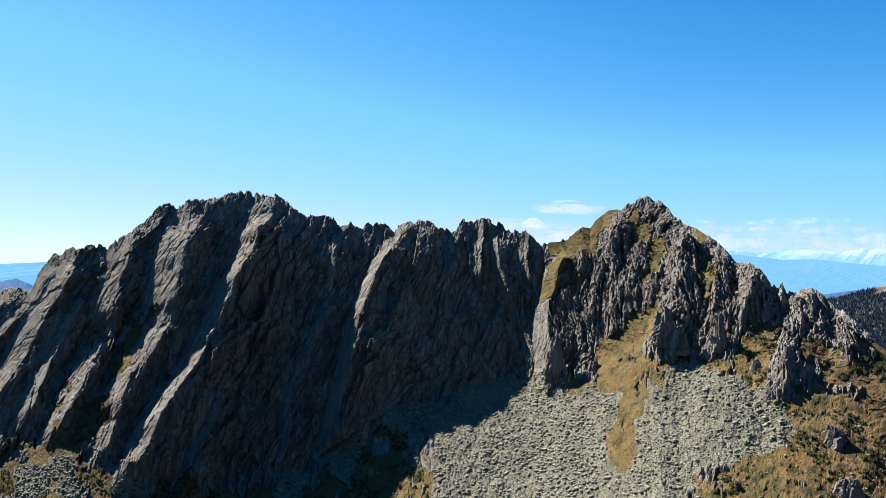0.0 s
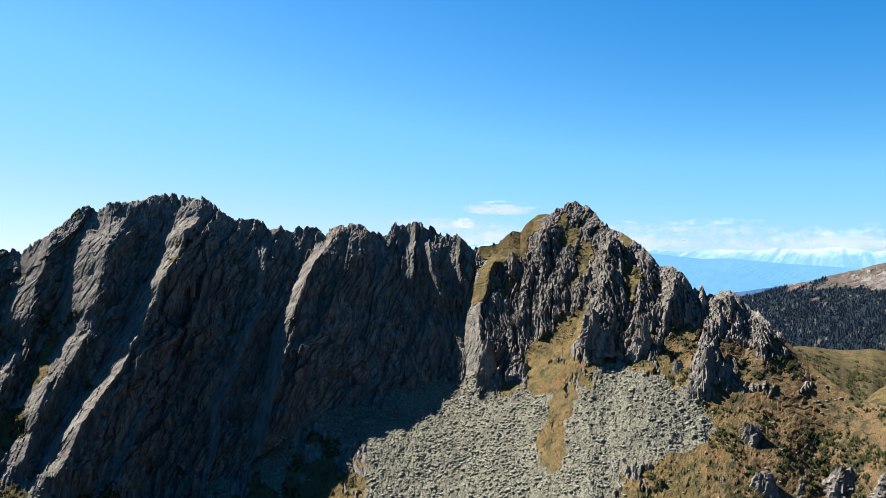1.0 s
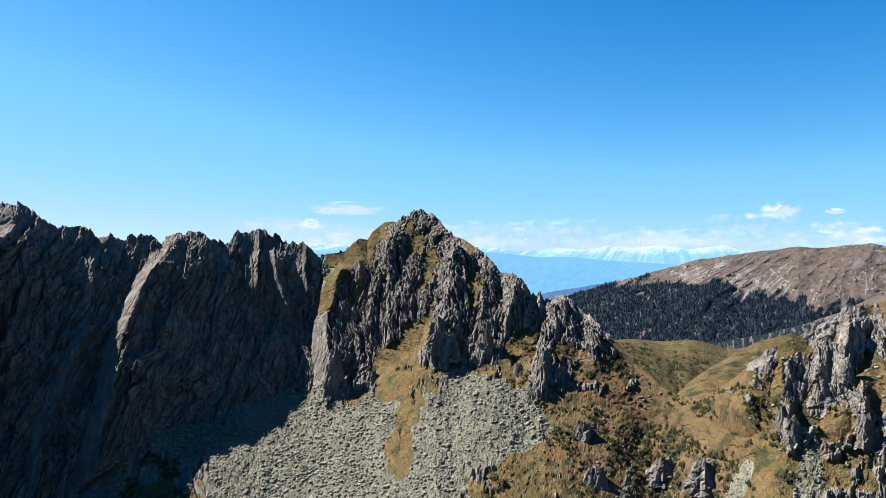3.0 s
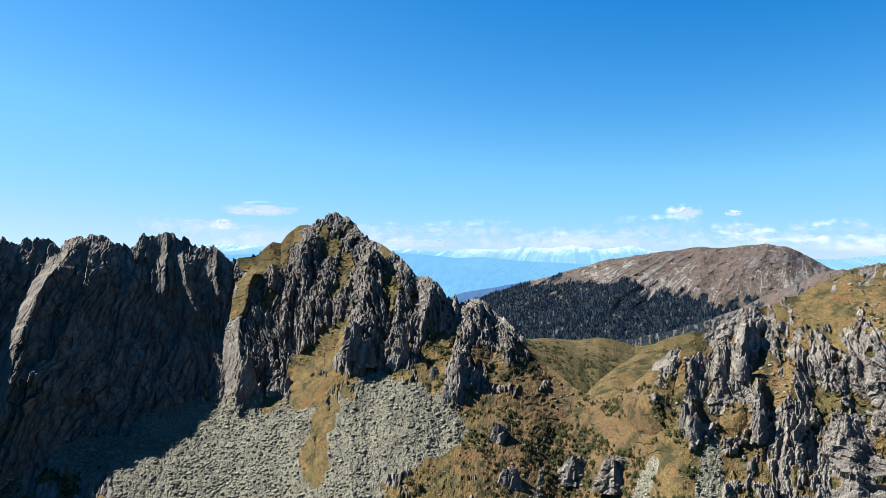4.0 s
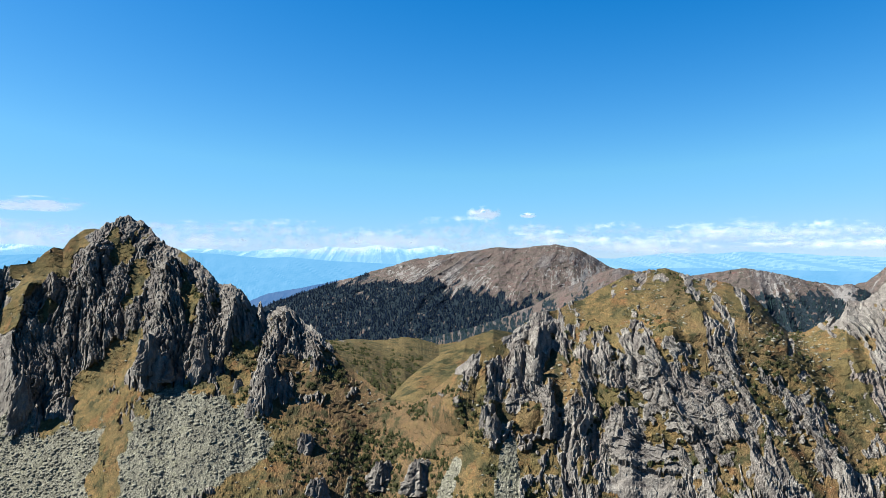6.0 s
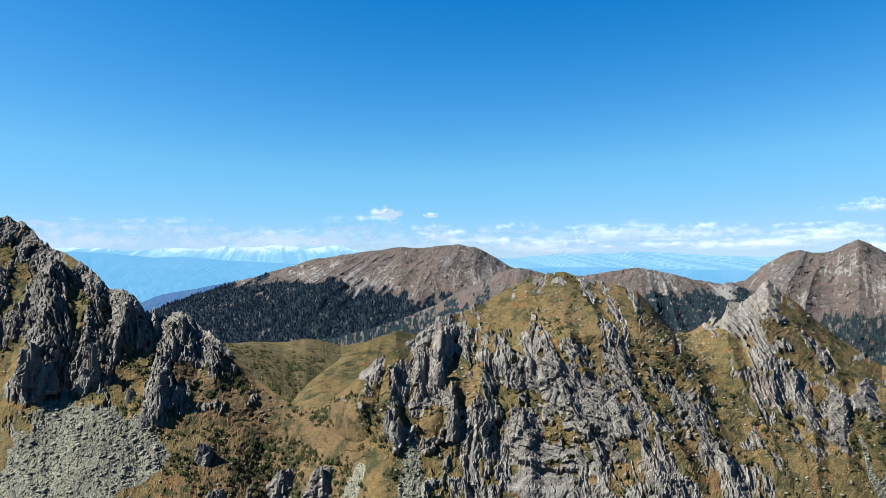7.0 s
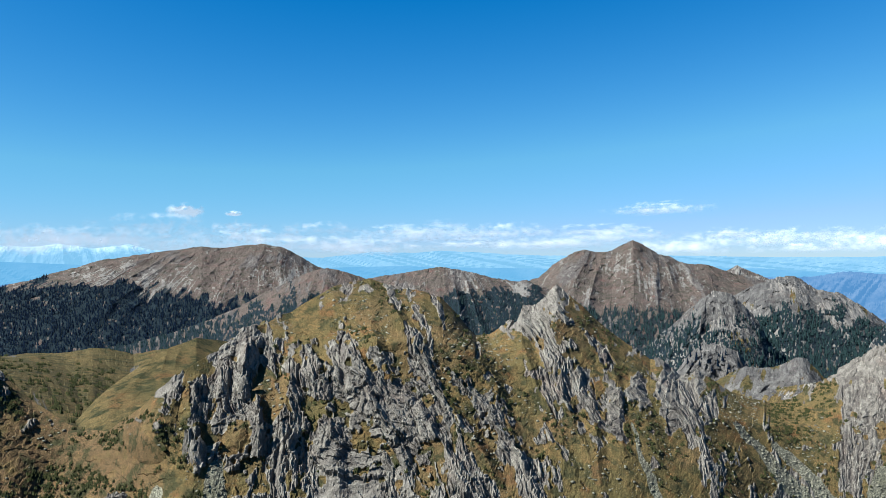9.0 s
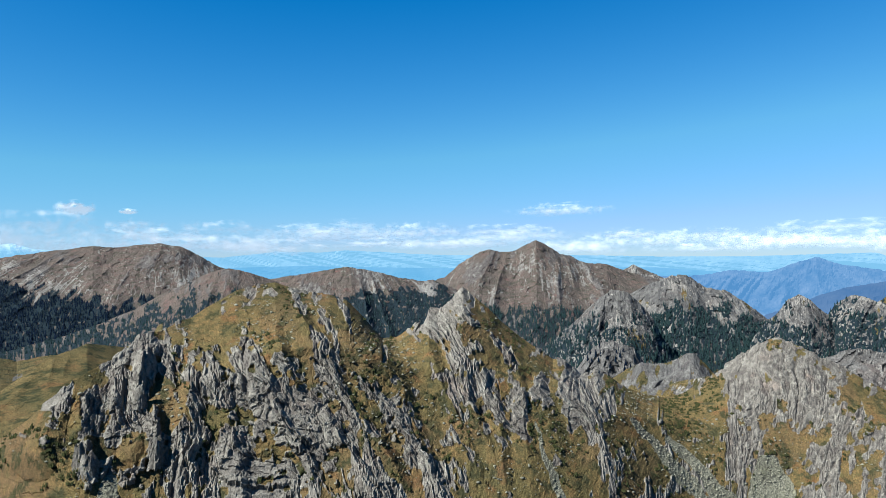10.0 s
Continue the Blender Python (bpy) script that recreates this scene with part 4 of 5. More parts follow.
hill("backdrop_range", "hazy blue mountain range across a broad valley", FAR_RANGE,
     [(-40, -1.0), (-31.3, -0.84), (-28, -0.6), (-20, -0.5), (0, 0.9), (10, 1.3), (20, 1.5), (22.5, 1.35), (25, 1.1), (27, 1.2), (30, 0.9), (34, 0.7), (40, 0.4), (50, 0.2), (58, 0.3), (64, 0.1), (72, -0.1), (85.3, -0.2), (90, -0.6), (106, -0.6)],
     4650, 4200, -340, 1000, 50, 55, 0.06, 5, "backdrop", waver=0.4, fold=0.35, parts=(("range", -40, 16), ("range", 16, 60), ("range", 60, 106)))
hill("backdrop_blue_mountain", "hazy blue mountain with a pointed summit", HAZE_PALE_BLUE,
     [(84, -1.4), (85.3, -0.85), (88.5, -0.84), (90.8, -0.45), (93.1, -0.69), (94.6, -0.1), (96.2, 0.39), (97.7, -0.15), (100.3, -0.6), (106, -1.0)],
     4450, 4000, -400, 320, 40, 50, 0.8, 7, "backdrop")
hill("backdrop_blue_ridge", "dark blue wooded ridge in haze", HAZE_BLUE,
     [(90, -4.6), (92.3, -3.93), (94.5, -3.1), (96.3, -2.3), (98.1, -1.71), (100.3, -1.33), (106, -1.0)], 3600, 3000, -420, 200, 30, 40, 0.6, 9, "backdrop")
hill("backdrop_left_hill", "hazy dark blue hill beyond the wall", HAZE_BLUE,
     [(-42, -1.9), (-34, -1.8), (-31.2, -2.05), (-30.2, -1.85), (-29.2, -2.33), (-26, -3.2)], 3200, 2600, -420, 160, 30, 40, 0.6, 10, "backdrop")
hill("backdrop_low_hill", "hazy wooded blue hill in the valley", HAZE_BLUE,
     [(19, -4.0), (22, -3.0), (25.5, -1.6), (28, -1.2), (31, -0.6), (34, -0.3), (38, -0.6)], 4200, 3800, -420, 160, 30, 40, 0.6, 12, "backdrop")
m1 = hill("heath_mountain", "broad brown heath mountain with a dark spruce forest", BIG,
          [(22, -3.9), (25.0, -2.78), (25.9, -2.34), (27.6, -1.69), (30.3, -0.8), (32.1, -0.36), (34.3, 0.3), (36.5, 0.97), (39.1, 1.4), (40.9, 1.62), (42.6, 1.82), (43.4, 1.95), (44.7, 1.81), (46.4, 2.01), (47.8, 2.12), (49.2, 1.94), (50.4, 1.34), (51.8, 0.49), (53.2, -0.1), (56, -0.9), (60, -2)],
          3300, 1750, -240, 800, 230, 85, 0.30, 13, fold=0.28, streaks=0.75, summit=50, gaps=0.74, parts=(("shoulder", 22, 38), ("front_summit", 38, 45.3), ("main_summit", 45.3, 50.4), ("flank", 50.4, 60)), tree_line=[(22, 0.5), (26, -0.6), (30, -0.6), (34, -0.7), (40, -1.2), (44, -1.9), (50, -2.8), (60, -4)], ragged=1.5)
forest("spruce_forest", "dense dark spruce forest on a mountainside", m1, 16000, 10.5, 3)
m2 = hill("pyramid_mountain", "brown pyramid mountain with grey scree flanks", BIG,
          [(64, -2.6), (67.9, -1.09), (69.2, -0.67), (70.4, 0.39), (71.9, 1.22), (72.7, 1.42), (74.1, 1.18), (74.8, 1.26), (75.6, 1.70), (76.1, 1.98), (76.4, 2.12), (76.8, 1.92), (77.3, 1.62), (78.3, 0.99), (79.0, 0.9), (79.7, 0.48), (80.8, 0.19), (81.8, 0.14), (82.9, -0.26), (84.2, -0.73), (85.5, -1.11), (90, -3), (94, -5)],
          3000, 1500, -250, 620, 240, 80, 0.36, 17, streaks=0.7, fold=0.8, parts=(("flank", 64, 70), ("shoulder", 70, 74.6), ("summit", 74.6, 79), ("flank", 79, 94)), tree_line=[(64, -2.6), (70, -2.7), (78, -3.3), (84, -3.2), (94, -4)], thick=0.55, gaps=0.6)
forest("spruce_wood", "spruce wood on the lower flank of a mountain", m2, 6500, 10.0, 5, needles=LIT_SPRUCE)
hill("small_peak", "small dark peak with a pale face", BIG, [(81, -1.6), (82.6, -0.56), (83.7, 0.07), (84.9, -0.5), (86.1, -1.03), (88, -1.8)], 3400, 2900, -260, 120, 40, 40, 0.5, 19)
mid_hill = hill("brown_hill", "rounded brown hill with scattered spruces", BIG,
                [(53, -1.5), (55.8, -0.58), (59.3, -0.07), (61.5, 0.26), (63.7, -0.11), (65.8, -0.65), (67.5, -0.96), (68.3, -0.9), (72, -2.4), (76, -4)], 2500, 1500, -230, 300, 120, 60, 0.4, 23,
                tree_line=[(53, -3), (58, -2.8), (62, -2.0), (68, -1.6), (76, -2.5)])
forest("hill_spruces", "scattered spruces on a brown hillside", mid_hill, 1500, 9.5, 7, needles=LIT_SPRUCE)
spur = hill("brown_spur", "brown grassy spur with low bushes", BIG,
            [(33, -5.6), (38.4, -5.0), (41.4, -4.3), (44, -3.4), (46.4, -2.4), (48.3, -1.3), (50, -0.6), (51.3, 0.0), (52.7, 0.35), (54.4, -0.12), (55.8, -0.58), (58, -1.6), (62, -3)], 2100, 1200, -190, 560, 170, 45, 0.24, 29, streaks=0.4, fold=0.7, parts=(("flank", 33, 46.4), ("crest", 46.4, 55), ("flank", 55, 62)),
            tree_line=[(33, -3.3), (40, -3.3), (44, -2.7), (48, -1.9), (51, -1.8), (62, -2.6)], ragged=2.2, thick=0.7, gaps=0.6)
forest("spur_spruces", "young spruces along a grassy spur", spur, 4200, 7.0, 9, 0.3, needles=LIT_SPRUCE)
basin = hill("grassy_basin", "grassy alpine basin with dwarf pines", HILL,
             [(24, -5.6), (28, -5.3), (30.7, -5.22), (32.1, -5.13), (34.3, -5.21), (36.0, -4.98), (37.1, -5.1), (38.7, -5.61), (40.2, -5.37), (42, -5.3), (48, -5.2)], 1150, 330, -62, 420, 150, 20, 0.22, 31, parts=(("meadow", 24, 34), ("meadow", 34, 48)),
             category="hillside", thick=0.3, tilt=-4.5, streaks=0.25, tree_line=[(24, -4), (33, -5.6), (36, -6.4), (40, -7.2), (48, -7.4)])
forest("dwarf_pines", "dark dwarf pines in an alpine basin", basin, 700, 5.5, 11, 0.6, True)
hill("golden_knoll", "golden grass knoll with a sharp crest line", HILL,
     [(32, -12), (34.5, -10), (36.2, -8.2), (37.2, -7.4), (38.4, -6.6), (39.6, -5.8), (40.8, -5.1), (41.9, -4.72), (43.0, -4.34), (44.5, -4.6), (46.5, -5.0), (52, -5.8)], 430, 330, -72, 260, 90, 10, 0.05, 37, range_end=760, category="hill", waver=0.5, streaks=0.3, parts=(("flank", 32, 39), ("crest", 39, 45), ("flank", 45, 52)))
k1 = hill("grey_peak", "grey-brown rocky peak above a dark spruce belt", HILL,
          [(79, -5.0), (81, -3.6), (83.0, -2.34), (83.8, -1.89), (85.0, -1.21), (86.6, -0.66), (87.6, -0.67), (88.3, -1.13), (88.9, -1.57), (90.3, -1.8), (91.1, -2.35), (91.7, -2.78), (92.8, -3.63), (94, -4.6), (97, -6)],
          1800, 1050, -200, 560, 230, 34, 0.72, 41, streaks=1.25, gaps=0.58, parts=(("flank", 79, 84.5), ("summit", 84.5, 89.4), ("flank", 89.4, 97)), tree_line=[(79, -3.4), (84, -3.0), (85.6, -3.6), (86.9, -2.7), (88.2, -3.2), (89.8, -3.3), (92.7, -4.1), (97, -4.6)], ragged=1.3)
forest("peak_spruces", "dark spruce belt below a grey peak", k1, 5200, 8.5, 13, 0.3, needles=LIT_SPRUCE)
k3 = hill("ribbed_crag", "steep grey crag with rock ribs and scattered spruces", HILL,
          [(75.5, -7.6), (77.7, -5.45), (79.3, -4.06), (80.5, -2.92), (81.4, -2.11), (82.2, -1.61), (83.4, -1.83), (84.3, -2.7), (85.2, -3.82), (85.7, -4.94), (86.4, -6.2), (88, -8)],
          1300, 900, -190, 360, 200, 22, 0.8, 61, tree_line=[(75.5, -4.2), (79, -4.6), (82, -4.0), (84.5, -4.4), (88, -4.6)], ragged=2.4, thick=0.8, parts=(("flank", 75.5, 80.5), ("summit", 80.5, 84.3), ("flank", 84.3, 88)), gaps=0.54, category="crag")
forest("crag_spruces", "spruces among the ribs of a grey crag", k3, 1500, 7.5, 17, 0.25, needles=LIT_SPRUCE)
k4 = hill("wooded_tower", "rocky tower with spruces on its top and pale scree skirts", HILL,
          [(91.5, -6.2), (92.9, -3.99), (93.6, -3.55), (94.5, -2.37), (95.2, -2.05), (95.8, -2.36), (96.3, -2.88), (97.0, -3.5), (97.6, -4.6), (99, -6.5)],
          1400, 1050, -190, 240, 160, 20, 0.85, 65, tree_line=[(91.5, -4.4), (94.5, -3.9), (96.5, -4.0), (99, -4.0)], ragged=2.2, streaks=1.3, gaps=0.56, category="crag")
forest("tower_spruces", "spruces round a rocky tower", k4, 700, 7.5, 19, 0.25, needles=LIT_SPRUCE)
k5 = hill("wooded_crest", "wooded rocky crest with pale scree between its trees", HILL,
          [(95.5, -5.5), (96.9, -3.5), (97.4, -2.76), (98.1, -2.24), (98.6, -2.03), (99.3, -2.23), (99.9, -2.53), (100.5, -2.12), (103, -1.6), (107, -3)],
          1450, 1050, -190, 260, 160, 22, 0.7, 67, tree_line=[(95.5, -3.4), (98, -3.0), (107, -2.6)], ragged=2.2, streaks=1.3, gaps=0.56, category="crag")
forest("crest_spruces", "spruces on a rocky crest", k5, 1100, 7.5, 21, 0.25, needles=LIT_SPRUCE)
k2 = hill("wooded_crag", "craggy pale rock spur dotted with spruces", HILL,
          [(77, -10), (79.5, -7.51), (80.1, -6.6), (80.8, -5.8), (81.5, -5.41), (82.3, -5.33), (83.0, -5.55), (83.8, -5.77), (84.4, -6.77), (86, -9)], 800, 610, -150, 240, 120, 16, 0.85, 43, tree_line=[(76, -5.6), (89, -6.0)], category="crag", thick=0.3, ragged=1.6)


def spruce_thing(seed):
    """A young mountain spruce, 1 high, on its Empty: trunk and crown of drooping ragged tiers."""
    rng = random.Random(seed)
    root = tagged(new("spruce"), "small dark mountain spruce among pale rocks", "tree", "spruces on the crag")
    v, f = [], []
    for k in range(6):
        z0, z1, w = 0.1 + 0.14 * k, 0.34 + 0.14 * k, 0.21 * (1 - k / 6.5)
        base = len(v)
        for a in range(7):
            ang, q = 2 * math.pi * a / 7 + 0.5 * k, w * rng.uniform(0.6, 1.25)
            v.append((q * math.cos(ang), q * math.sin(ang), z0 + rng.uniform(-0.05, 0.02)))
        v.append((rng.uniform(-0.01, 0.01), rng.uniform(-0.01, 0.01), min(z1, 1.0)))
        f += [(base + a, base + (a + 1) % 7, base + 7) for a in range(7)]
    crown = new("crown", mesh_from("crown", v, f, HAZED_SPRUCE))
    ring = [(0.025 * math.cos(a * 1.05), 0.025 * math.sin(a * 1.05)) for a in range(6)]
    tv = [(x, y, -0.08) for x, y in ring] + [(x * 0.4, y * 0.4, 0.55) for x, y in ring]
    trunk = new("trunk", mesh_from("trunk", tv, [(a, (a + 1) % 6, 6 + (a + 1) % 6, 6 + a) for a in range(6)], BARK))
    crown.parent = trunk.parent = root
    return root


BARK = plain_material("spruce_bark", (0.03, 0.022, 0.016), (0.08, 0.06, 0.045), 0.4)
x, y, z, woods = k2
kinds = [spruce_thing(k) for k in range(4)]
rng = random.Random(15)
placed = 0
while placed < 170:
    i, j = rng.randrange(20, x.shape[0] - 1), rng.randrange(12, x.shape[1] - 12)
    if rng.random() > 0.25 + 0.75 * woods[i, j]:
        continue
    m = Matrix.Translation((x[i, j], y[i, j], z[i, j] - 0.2)) @ Matrix.Rotation(rng.uniform(0, 6.28), 4, "Z")
    tree = kinds[placed] if placed < 4 else copy_thing(kinds[placed % 4], m)
    tall = rng.uniform(4.5, 9.0)
    tree.matrix_basis = m @ Matrix.Diagonal((tall, tall, tall, 1))
    placed += 1
hill("pale_knoll", "low knoll of pale rock and dry grass", HILL,
     [(80.5, -9.6), (82.6, -7.73), (83.3, -7.26), (84.4, -6.73), (85.5, -6.77), (86.4, -6.71), (87.0, -6.41), (87.7, -5.99), (88.2, -5.94), (88.7, -6.36), (89.5, -7.31), (92, -9.5)], 600, 470, -105, 300, 120, 10, 0.5, 47, category="knoll", streaks=0.5)
hill("pale_shelf", "shelf of pale weathered slabs and dry grass", HILL,
     [(81.5, -11), (84.2, -9.0), (85.9, -8.25), (87.6, -7.86), (89.5, -7.47), (91.0, -6.77), (94, -7.4)], 520, 430, -100, 260, 80, 7, 0.5, 49, category="ledge", streaks=0.9, taper=0.03)
hill("side_ridge", "grey rocky ridge end with turf", HILL,
     [(95.5, -6.8), (97, -6.0), (98.2, -5.4), (99, -5.2), (100.5, -5.5), (104, -5.0)], 560, 440, -110, 200, 100, 16, 0.7, 53, category="ridge")

# unseen dark wooded slope, added behind the viewer to block low skylight
hill("backdrop_light_blocker", "unseen dark wooded slope added behind the viewer to block skylight", HILL,
     [(110, 1), (122, 4), (140, 6), (165, 7), (190, 6), (215, 8), (240, 7), (265, 5), (285, 3), (306, 1)], 1000, 560, -340, 420, 70, 60, 0.3, 83, category="backdrop", tree_line=[(110, 30), (306, 30)], thick=1.0)

# the valley floor, one sheet out to the horizon
ang = np.linspace(0, 2 * np.pi, 181)[None, :]
rad = np.concatenate([[0.01], np.linspace(60, 4990, 60)])[:, None]
gx, gy = rad * np.sin(ang), rad * np.cos(ang)
ground = sheet_object("ground", gx, gy, -345 + 40 * (cloudy(gx / 500, gy / 500, 3) - 0.5), VALLEY, {"rock": 0 * gx, "scree": 0 * gx}, smooth=True)
tagged(ground, "green valley floor far below the ridges", "ground", kind="structure")

# ---- fair-weather clouds low over the alps ----
def cloud_material(name, body=0.0, full=0.55):
    """body: how solid the vapour is."""
    m, nt, bsdf = fresh(name)
    bsdf.inputs["Base Color"].default_value = (0.34, 0.34, 0.35, 1)
    bsdf.inputs["Roughness"].default_value = 1.0
    bsdf.inputs["Specular IOR Level"].default_value = 0.0
    # added glow stands in for sunlight scattered in the vapour
    bsdf.inputs["Emission Color"].default_value = (0.40, 0.42, 0.47, 1)
    bsdf.inputs["Emission Strength"].default_value = 0.42
    co = nt.nodes.new("ShaderNodeTexCoord")
    ln = nt.nodes.new("ShaderNodeVectorMath")
    ln.operation = "LENGTH"
    wire(nt, co.outputs["Object"], ln.inputs[0])
    soft = times(nt, 1.0, ln.outputs["Value"], "SUBTRACT")
    info = nt.nodes.new("ShaderNodeObjectInfo")
    mp = nt.nodes.new("ShaderNodeMapping")
    mp.inputs["Scale"].default_value = (6.0, 1.0, 1.4) if body == 0 else (2.4, 1.0, 1.2)
    wire(nt, co.outputs["Object"], mp.inputs["Vector"])
    wire(nt, info.outputs["Location"], mp.inputs["Location"])
    n = node(nt, "ShaderNodeTexNoise", Scale=1.0, Detail=7.0, Roughness=0.6)
    wire(nt, mp.outputs["Vector"], n.inputs["Vector"])
    dens = times(nt, times(nt, times(nt, n.outputs["Fac"], -0.5, "ADD"), 2.2), times(nt, soft, 1.3 + 2 * body), "ADD")
    edge = grade(nt, soft, 0.0, 0.25)
    wire(nt, times(nt, times(nt, grade(nt, dens, 0.15, 1.2), full), edge), bsdf.inputs["Alpha"])
    return m


def cloud_mesh(seed, material):
    """A bank of vapour, domed towards the viewer, with billows along its top and a flat underside, about 1 in radius."""
    rng = random.Random(seed)
    bm = bmesh.new()
    bmesh.ops.create_grid(bm, x_segments=24, y_segments=12, size=1.0)
    puffs = [(rng.uniform(-0.8, 0.8), rng.uniform(0.1, 0.7), rng.uniform(0.15, 0.35)) for _ in range(12)]
    for v in bm.verts:
        x, z = v.co.x, v.co.y
        bulge = 0.5 * max(0.0, 1 - x * x - z * z) + sum(0.25 * max(0, 1 - math.hypot(x - a, z - b) / r) for a, b, r in puffs)
        v.co = (x, -bulge, z if z > 0 else z * 0.8)
    mesh = bpy.data.meshes.new("cloud")
    bm.to_mesh(mesh)
    bm.free()
    for p in mesh.polygons:
        p.use_smooth = True
    mesh.materials.append(material)
    return mesh


CLOUD, PUFF = cloud_material("cloud_white"), cloud_material("cloud_puff", 0.6, 0.8)
cloud_meshes = [cloud_mesh(k, CLOUD) for k in range(6)]
puff_meshes = [cloud_mesh(k, PUFF) for k in range(6)]


def cloud(b, el, wide, high, k, label, group="", puff=False):
    """At a bearing and a height in degrees; wide and high in degrees too."""
    far = 4780
    ob = new("cloud", (puff_meshes if puff else cloud_meshes)[k % 6])
    ob.matrix_world = Matrix.LocRotScale((far * math.sin(radians(b)), far * math.cos(radians(b)), far * math.tan(radians(el))),
                                         Euler((0, 0, radians(-b))), (far * radians(wide) / 2, 40, far * radians(high) / 2))
    ob.visible_shadow = False
    return tagged(ob, label, "cloud", group, "structure")


cloud(42.3, 4.7, 3.2, 1.35, 0, "small round grey-white fair-weather cloud", puff=True)
cloud(45.7, 4.5, 1.6, 0.5, 1, "tiny wisp of cloud beside a larger one", puff=True)
cloud(9.8, 4.85, 7.6, 1.3, 3, "long white cloud behind the pointed peak", puff=True)
cloud(7.0, 3.6, 2.2, 1.0, 2, "small white cloud behind the notched crest", puff=True)
cloud(78.0, 4.5, 7, 1.0, 2, "thin grey streak of cloud")
cloud(78.3, 4.5, 10, 1.4, 3, "thin grey streak of cloud")
rng = random.Random(5)
for k in range(75):
    b = 4 + k * 1.38 + rng.uniform(-1, 1)
    lift = rng.choice([0.2, 0.5, 0.8, 1.1, 1.5, 2.0])
    base = float(np.interp(b, [4, 40, 60, 80, 104], [1.9, 2.0, 1.6, 1.3, 0.9]))
    cloud(b, base + lift * 0.8, rng.uniform(6, 13), rng.uniform(1.1, 2.2) * (1.0 if b < 62 else 0.75), k, "low white cloud bank over the far alps", "cloud bank")

# ---- loose stones, boulders and shrubs on the near slopes ----
cell = np.hypot(np.diff(X, axis=1)[:-1], np.diff(Y, axis=1)[:-1]) * np.sqrt(np.diff(X, axis=0)[:, :-1] ** 2 + np.diff(Y, axis=0)[:, :-1] ** 2 + np.diff(ZZ, axis=0)[:, :-1] ** 2)
in_reach = (row[:-1, :-1] > rows_at[1] + 20) & (row[:-1, :-1] < rows_at[4] - 4)


def scattered(weight, count, seed):
    """Places on the near land, as often as the weight says for each square metre."""
    w = (cell * weight[:-1, :-1] * in_reach).ravel()
    rng = np.random.default_rng(seed)
    pick = np.searchsorted(np.cumsum(w), rng.random(count) * w.sum())
    i, j = np.unravel_index(np.clip(pick, 0, w.size - 1), (R.shape[0] - 1, R.shape[1] - 1))
    u, t = rng.random((2, count))
    at = [g[i, j] * (1 - u) * (1 - t) + g[i, j + 1] * u * (1 - t) + g[i + 1, j] * (1 - u) * t + g[i + 1, j + 1] * u * t for g in (X, Y, ZZ)]
    return np.stack(at, -1), rng


blocks = [boulder_shape(k) for k in range(10)]
rubble = step(0.35, 0.8, scree)
coarse_rubble = step(0.35, 0.65, cloudy(S / 14, Z / 9, 103)) * step(17, 11, BE)
at, rng = scattered(rubble * (BE < 30) * (0.25 + coarse_rubble), 18000, 1)
stones = new("scree_blocks", joined("scree_blocks", blocks, at, 0.3 + 1.6 * rng.random(18000) ** 3.0, rng.random(18000) * 6.28, STONE, 0.75))
tagged(stones, "loose pale grey blocks heaped on the scree", "stones", kind="stuff")
at, rng = scattered(rubble * (BE < 30) * (1.2 - coarse_rubble), 23000, 7)
stones = new("scree_stones", joined("scree_stones", blocks, at, 0.2 + 0.7 * rng.random(23000) ** 3.0, rng.random(23000) * 6.28, STONE, 0.7))
tagged(stones, "loose pale grey stones covering the scree", "stones", kind="stuff")
at, rng = scattered(rubble * (BE > 30), 4000, 2)
stones = new("gully_stones", joined("gully_stones", blocks, at, 0.35 + 0.9 * rng.random(4000) ** 2.5, rng.random(4000) * 6.28, STONE, 0.75))
tagged(stones, "loose pale stones in gullies below the ridges", "stones", kind="stuff")
turf = (1 - rock) * (1 - scree) * step(0.45, 0.62, cloudy(S / 11, Z / 8, 83))
at, rng = scattered(turf * (1 + 1.2 * (BE > 42)), 4200, 3)
stones = new("turf_stones", joined("turf_stones", blocks, at, 0.3 + 1.1 * rng.random(4200) ** 3.5, rng.random(4200) * 6.28, STONE, 0.8))
tagged(stones, "pale stones lying about in alpine turf", "stones", kind="stuff")
brush = (1 - rock) * (1 - scree) * step(0.48, 0.62, cloudy(S / 9, Z / 7, 87)) * ((BE > 20) | (BE < 0)) * (1 - 0.65 * step(42, 48, BE))
at, rng = scattered(brush, 6500, 4)
shrubs = new("juniper_shrubs", joined("juniper_shrubs", [shrub_shape(k) for k in range(6)], at, 0.9 + 1.3 * rng.random(6500), rng.random(6500) * 6.28, SHRUB))
tagged(shrubs, "low dark juniper shrubs in the turf", "shrubs", kind="stuff")

# the largest boulders of the scree, one by one
boulder_meshes = [mesh_from("boulder", [(x, y, z * 0.8) for x, y, z in v], f, STONE) for v, f in blocks]
at, rng = scattered(rubble * (BE < 28) * (BE > -8), 280, 6)
for k, place in enumerate(at):
    ob = new("boulder", boulder_meshes[k % 10])
    ob.parent = scree_slope
    size = 0.9 + 1.5 * rng.random() ** 2
    ob.matrix_basis = Matrix.LocRotScale(Vector(place) - scree_slope.location, Euler((rng.uniform(-0.3, 0.3), rng.uniform(-0.3, 0.3), rng.uniform(0, 6.28))), (size, size * rng.uniform(0.7, 1), size * rng.uniform(0.7, 1.1)))


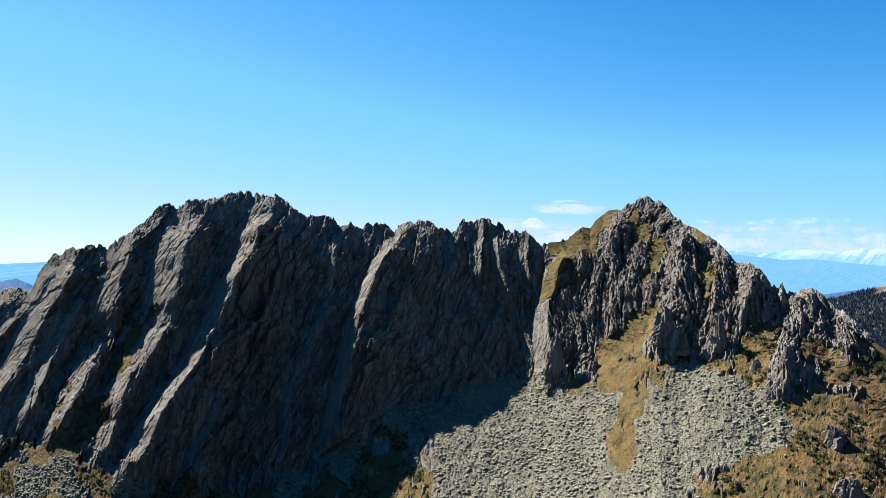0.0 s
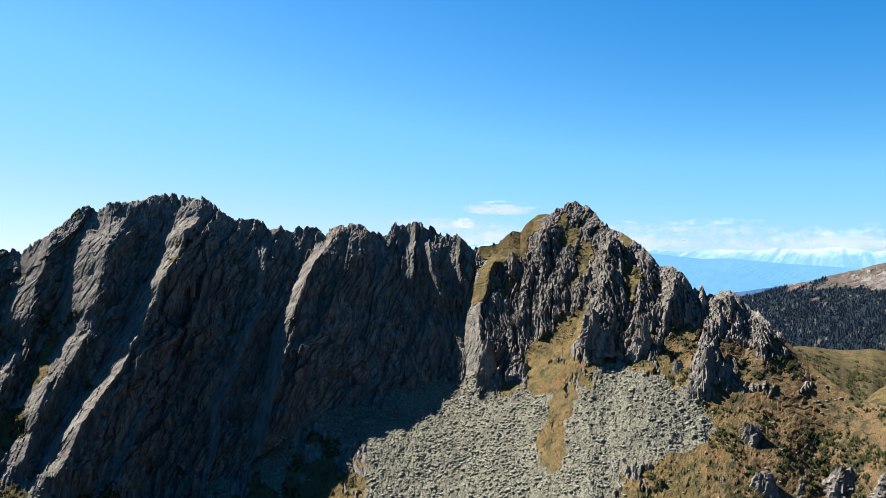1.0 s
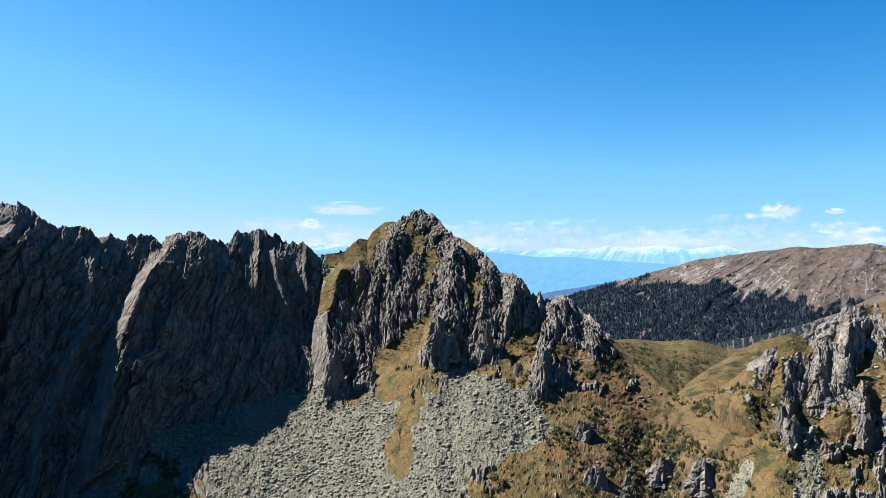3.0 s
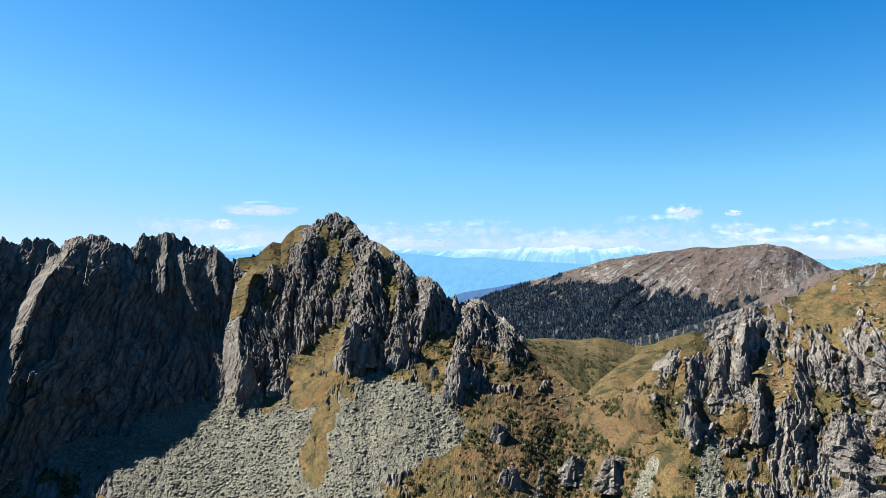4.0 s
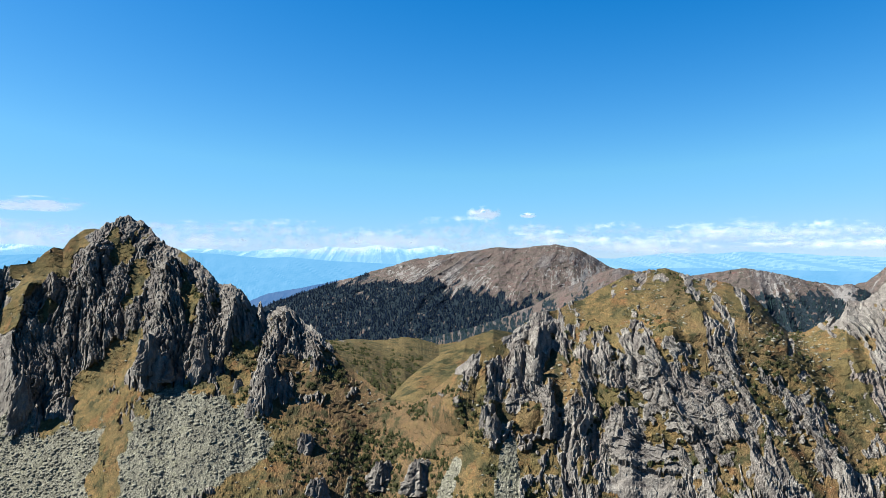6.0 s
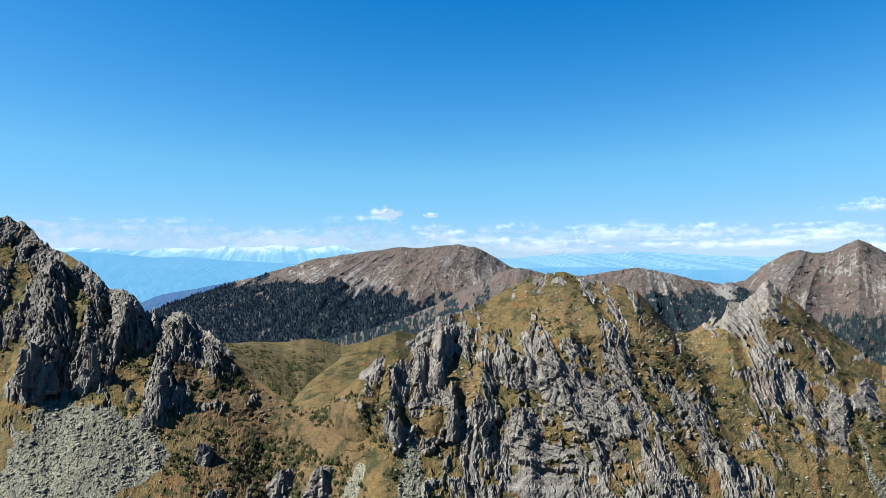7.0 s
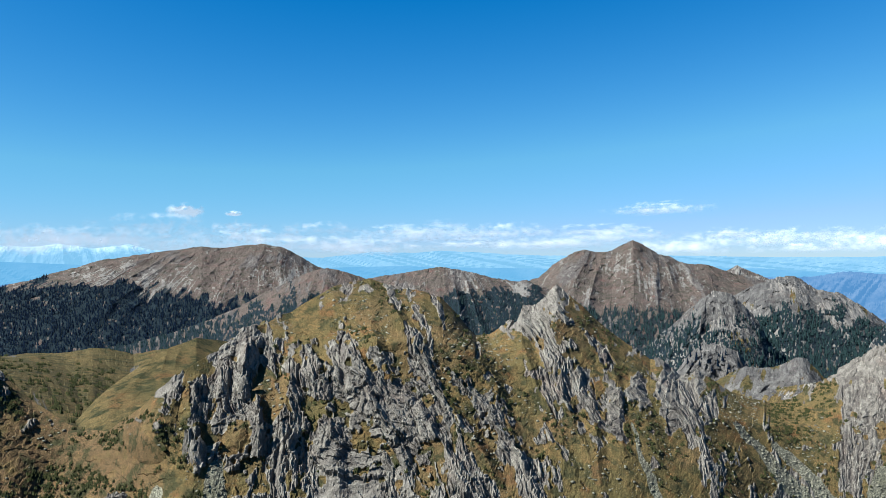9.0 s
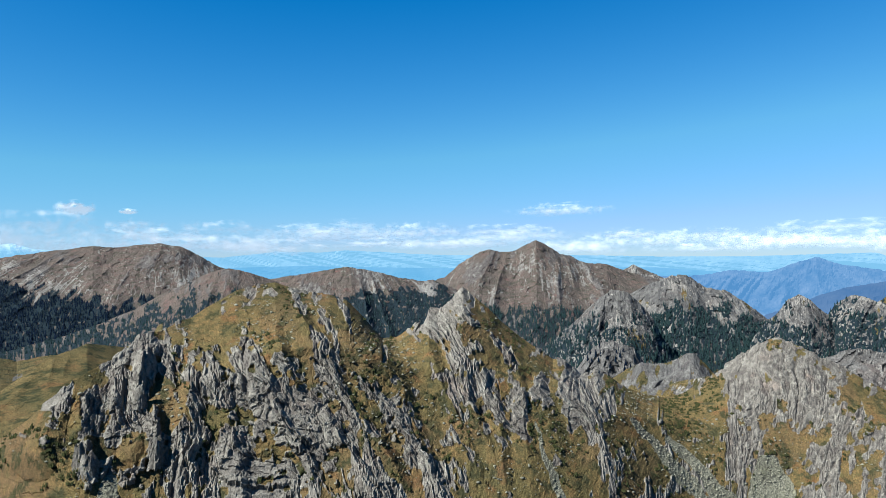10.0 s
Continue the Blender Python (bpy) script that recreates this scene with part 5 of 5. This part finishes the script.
# ---- pinnacles and outcrops that stand clear of the slopes ----
def outcrop_mesh(seed, high, wide, count):
    """A craggy knob: broken upright slabs of rock round a solid core, one closed skin."""
    n, levels = 44, 20
    a = np.linspace(0, 2 * np.pi, n, endpoint=False)[None, :]
    k = np.linspace(0, 1, levels)[:, None]
    u, v = a * count / 6.283 + 0 * k, k * high / 2.2 + 0 * a
    top = high * (0.62 + 0.38 * hashed(np.floor(u * 1.3 + seed), 0 * u, seed + 5))
    rad = 0.5 * wide * (1 - 0.55 * k**1.6) * (1 + 0.16 * slabs(u, v * 0.5, seed) + 0.12 * slabs(u * 2.3, v * 1.2, seed + 9))
    lean = 0.12 * high * math.sin(seed * 2.1)
    x, y, z = rad * np.cos(a) + lean * k, 0.7 * rad * np.sin(a), (top + 2.5) * k - 2.5 + 0.25 * slabs(u * 2, v, seed + 3)
    verts = np.stack([x, y, z], -1).reshape(-1, 3).tolist()
    faces = [(r * n + c, r * n + (c + 1) % n, (r + 1) * n + (c + 1) % n, (r + 1) * n + c) for r in range(levels - 1) for c in range(n)]
    last = (levels - 1) * n
    verts.append((lean, 0, 0.97 * float(top.mean())))
    faces += [(last + c, last + (c + 1) % n, len(verts) - 1) for c in range(n)]
    mesh = mesh_from("outcrop", verts, faces, NEAR)
    tone_of = np.append(np.clip(0.6 * slabs(u * 2.3, v * 1.2, seed + 9), -1, 1).ravel(), 0.2)
    mesh.attributes.new("rock", "FLOAT", "POINT").data.foreach_set("value", np.ones(len(verts), np.float32))
    mesh.attributes.new("tone", "FLOAT", "POINT").data.foreach_set("value", tone_of.astype(np.float32))
    return mesh


def on_land(b, z):
    """The place on the near land at a bearing and a height."""
    c = column(b)
    r = rows_at[1] + int(np.argmax(ZZ[rows_at[1]:rows_at[4], c] >= z))
    return Vector((X[r, c], Y[r, c], ZZ[r, c]))


# bearing, height of its foot, how high and wide, number of columns, what it belongs to
OUTCROPS = [
    (16.9, -25, 13, 9, 9, peak), (17.9, -27, 7, 8, 6, peak), (21.0, -24, 11, 4, 4, peak), (20.5, -27, 7, 7, 7, peak), (25.4, -27, 5, 5, 5, peak), (23.4, -31, 4, 4, 4, peak),
    (24.5, -37, 5, 6, 6, scree_slope), (8.7, -47, 20, 8, 8, rock_wall), (12.0, -41, 5, 6, 5, scree_slope), (37.3, -55, 9, 11, 10, saddle_slope), (34.2, -57, 7, 10, 9, saddle_slope), (29.5, -59, 6, 8, 7, saddle_slope),
    (28.4, -47, 5, 7, 6, saddle_slope), (47.5, -35, 7, 4, 4, ridge), (43.2, -36, 6, 5, 5, ridge), (42.4, -33, 5, 4, 4, ridge), (46.4, -20, 5, 4, 4, ridge)]
for k, (b, z, high, wide, count, owner) in enumerate(OUTCROPS):
    ob = new("outcrop", outcrop_mesh(k, high, wide, count))
    ob.parent = owner
    ob.matrix_basis = Matrix.LocRotScale(on_land(b, z) - owner.location - Vector((0, 0, 0.8)), Euler((0, 0, radians(-b))), None)
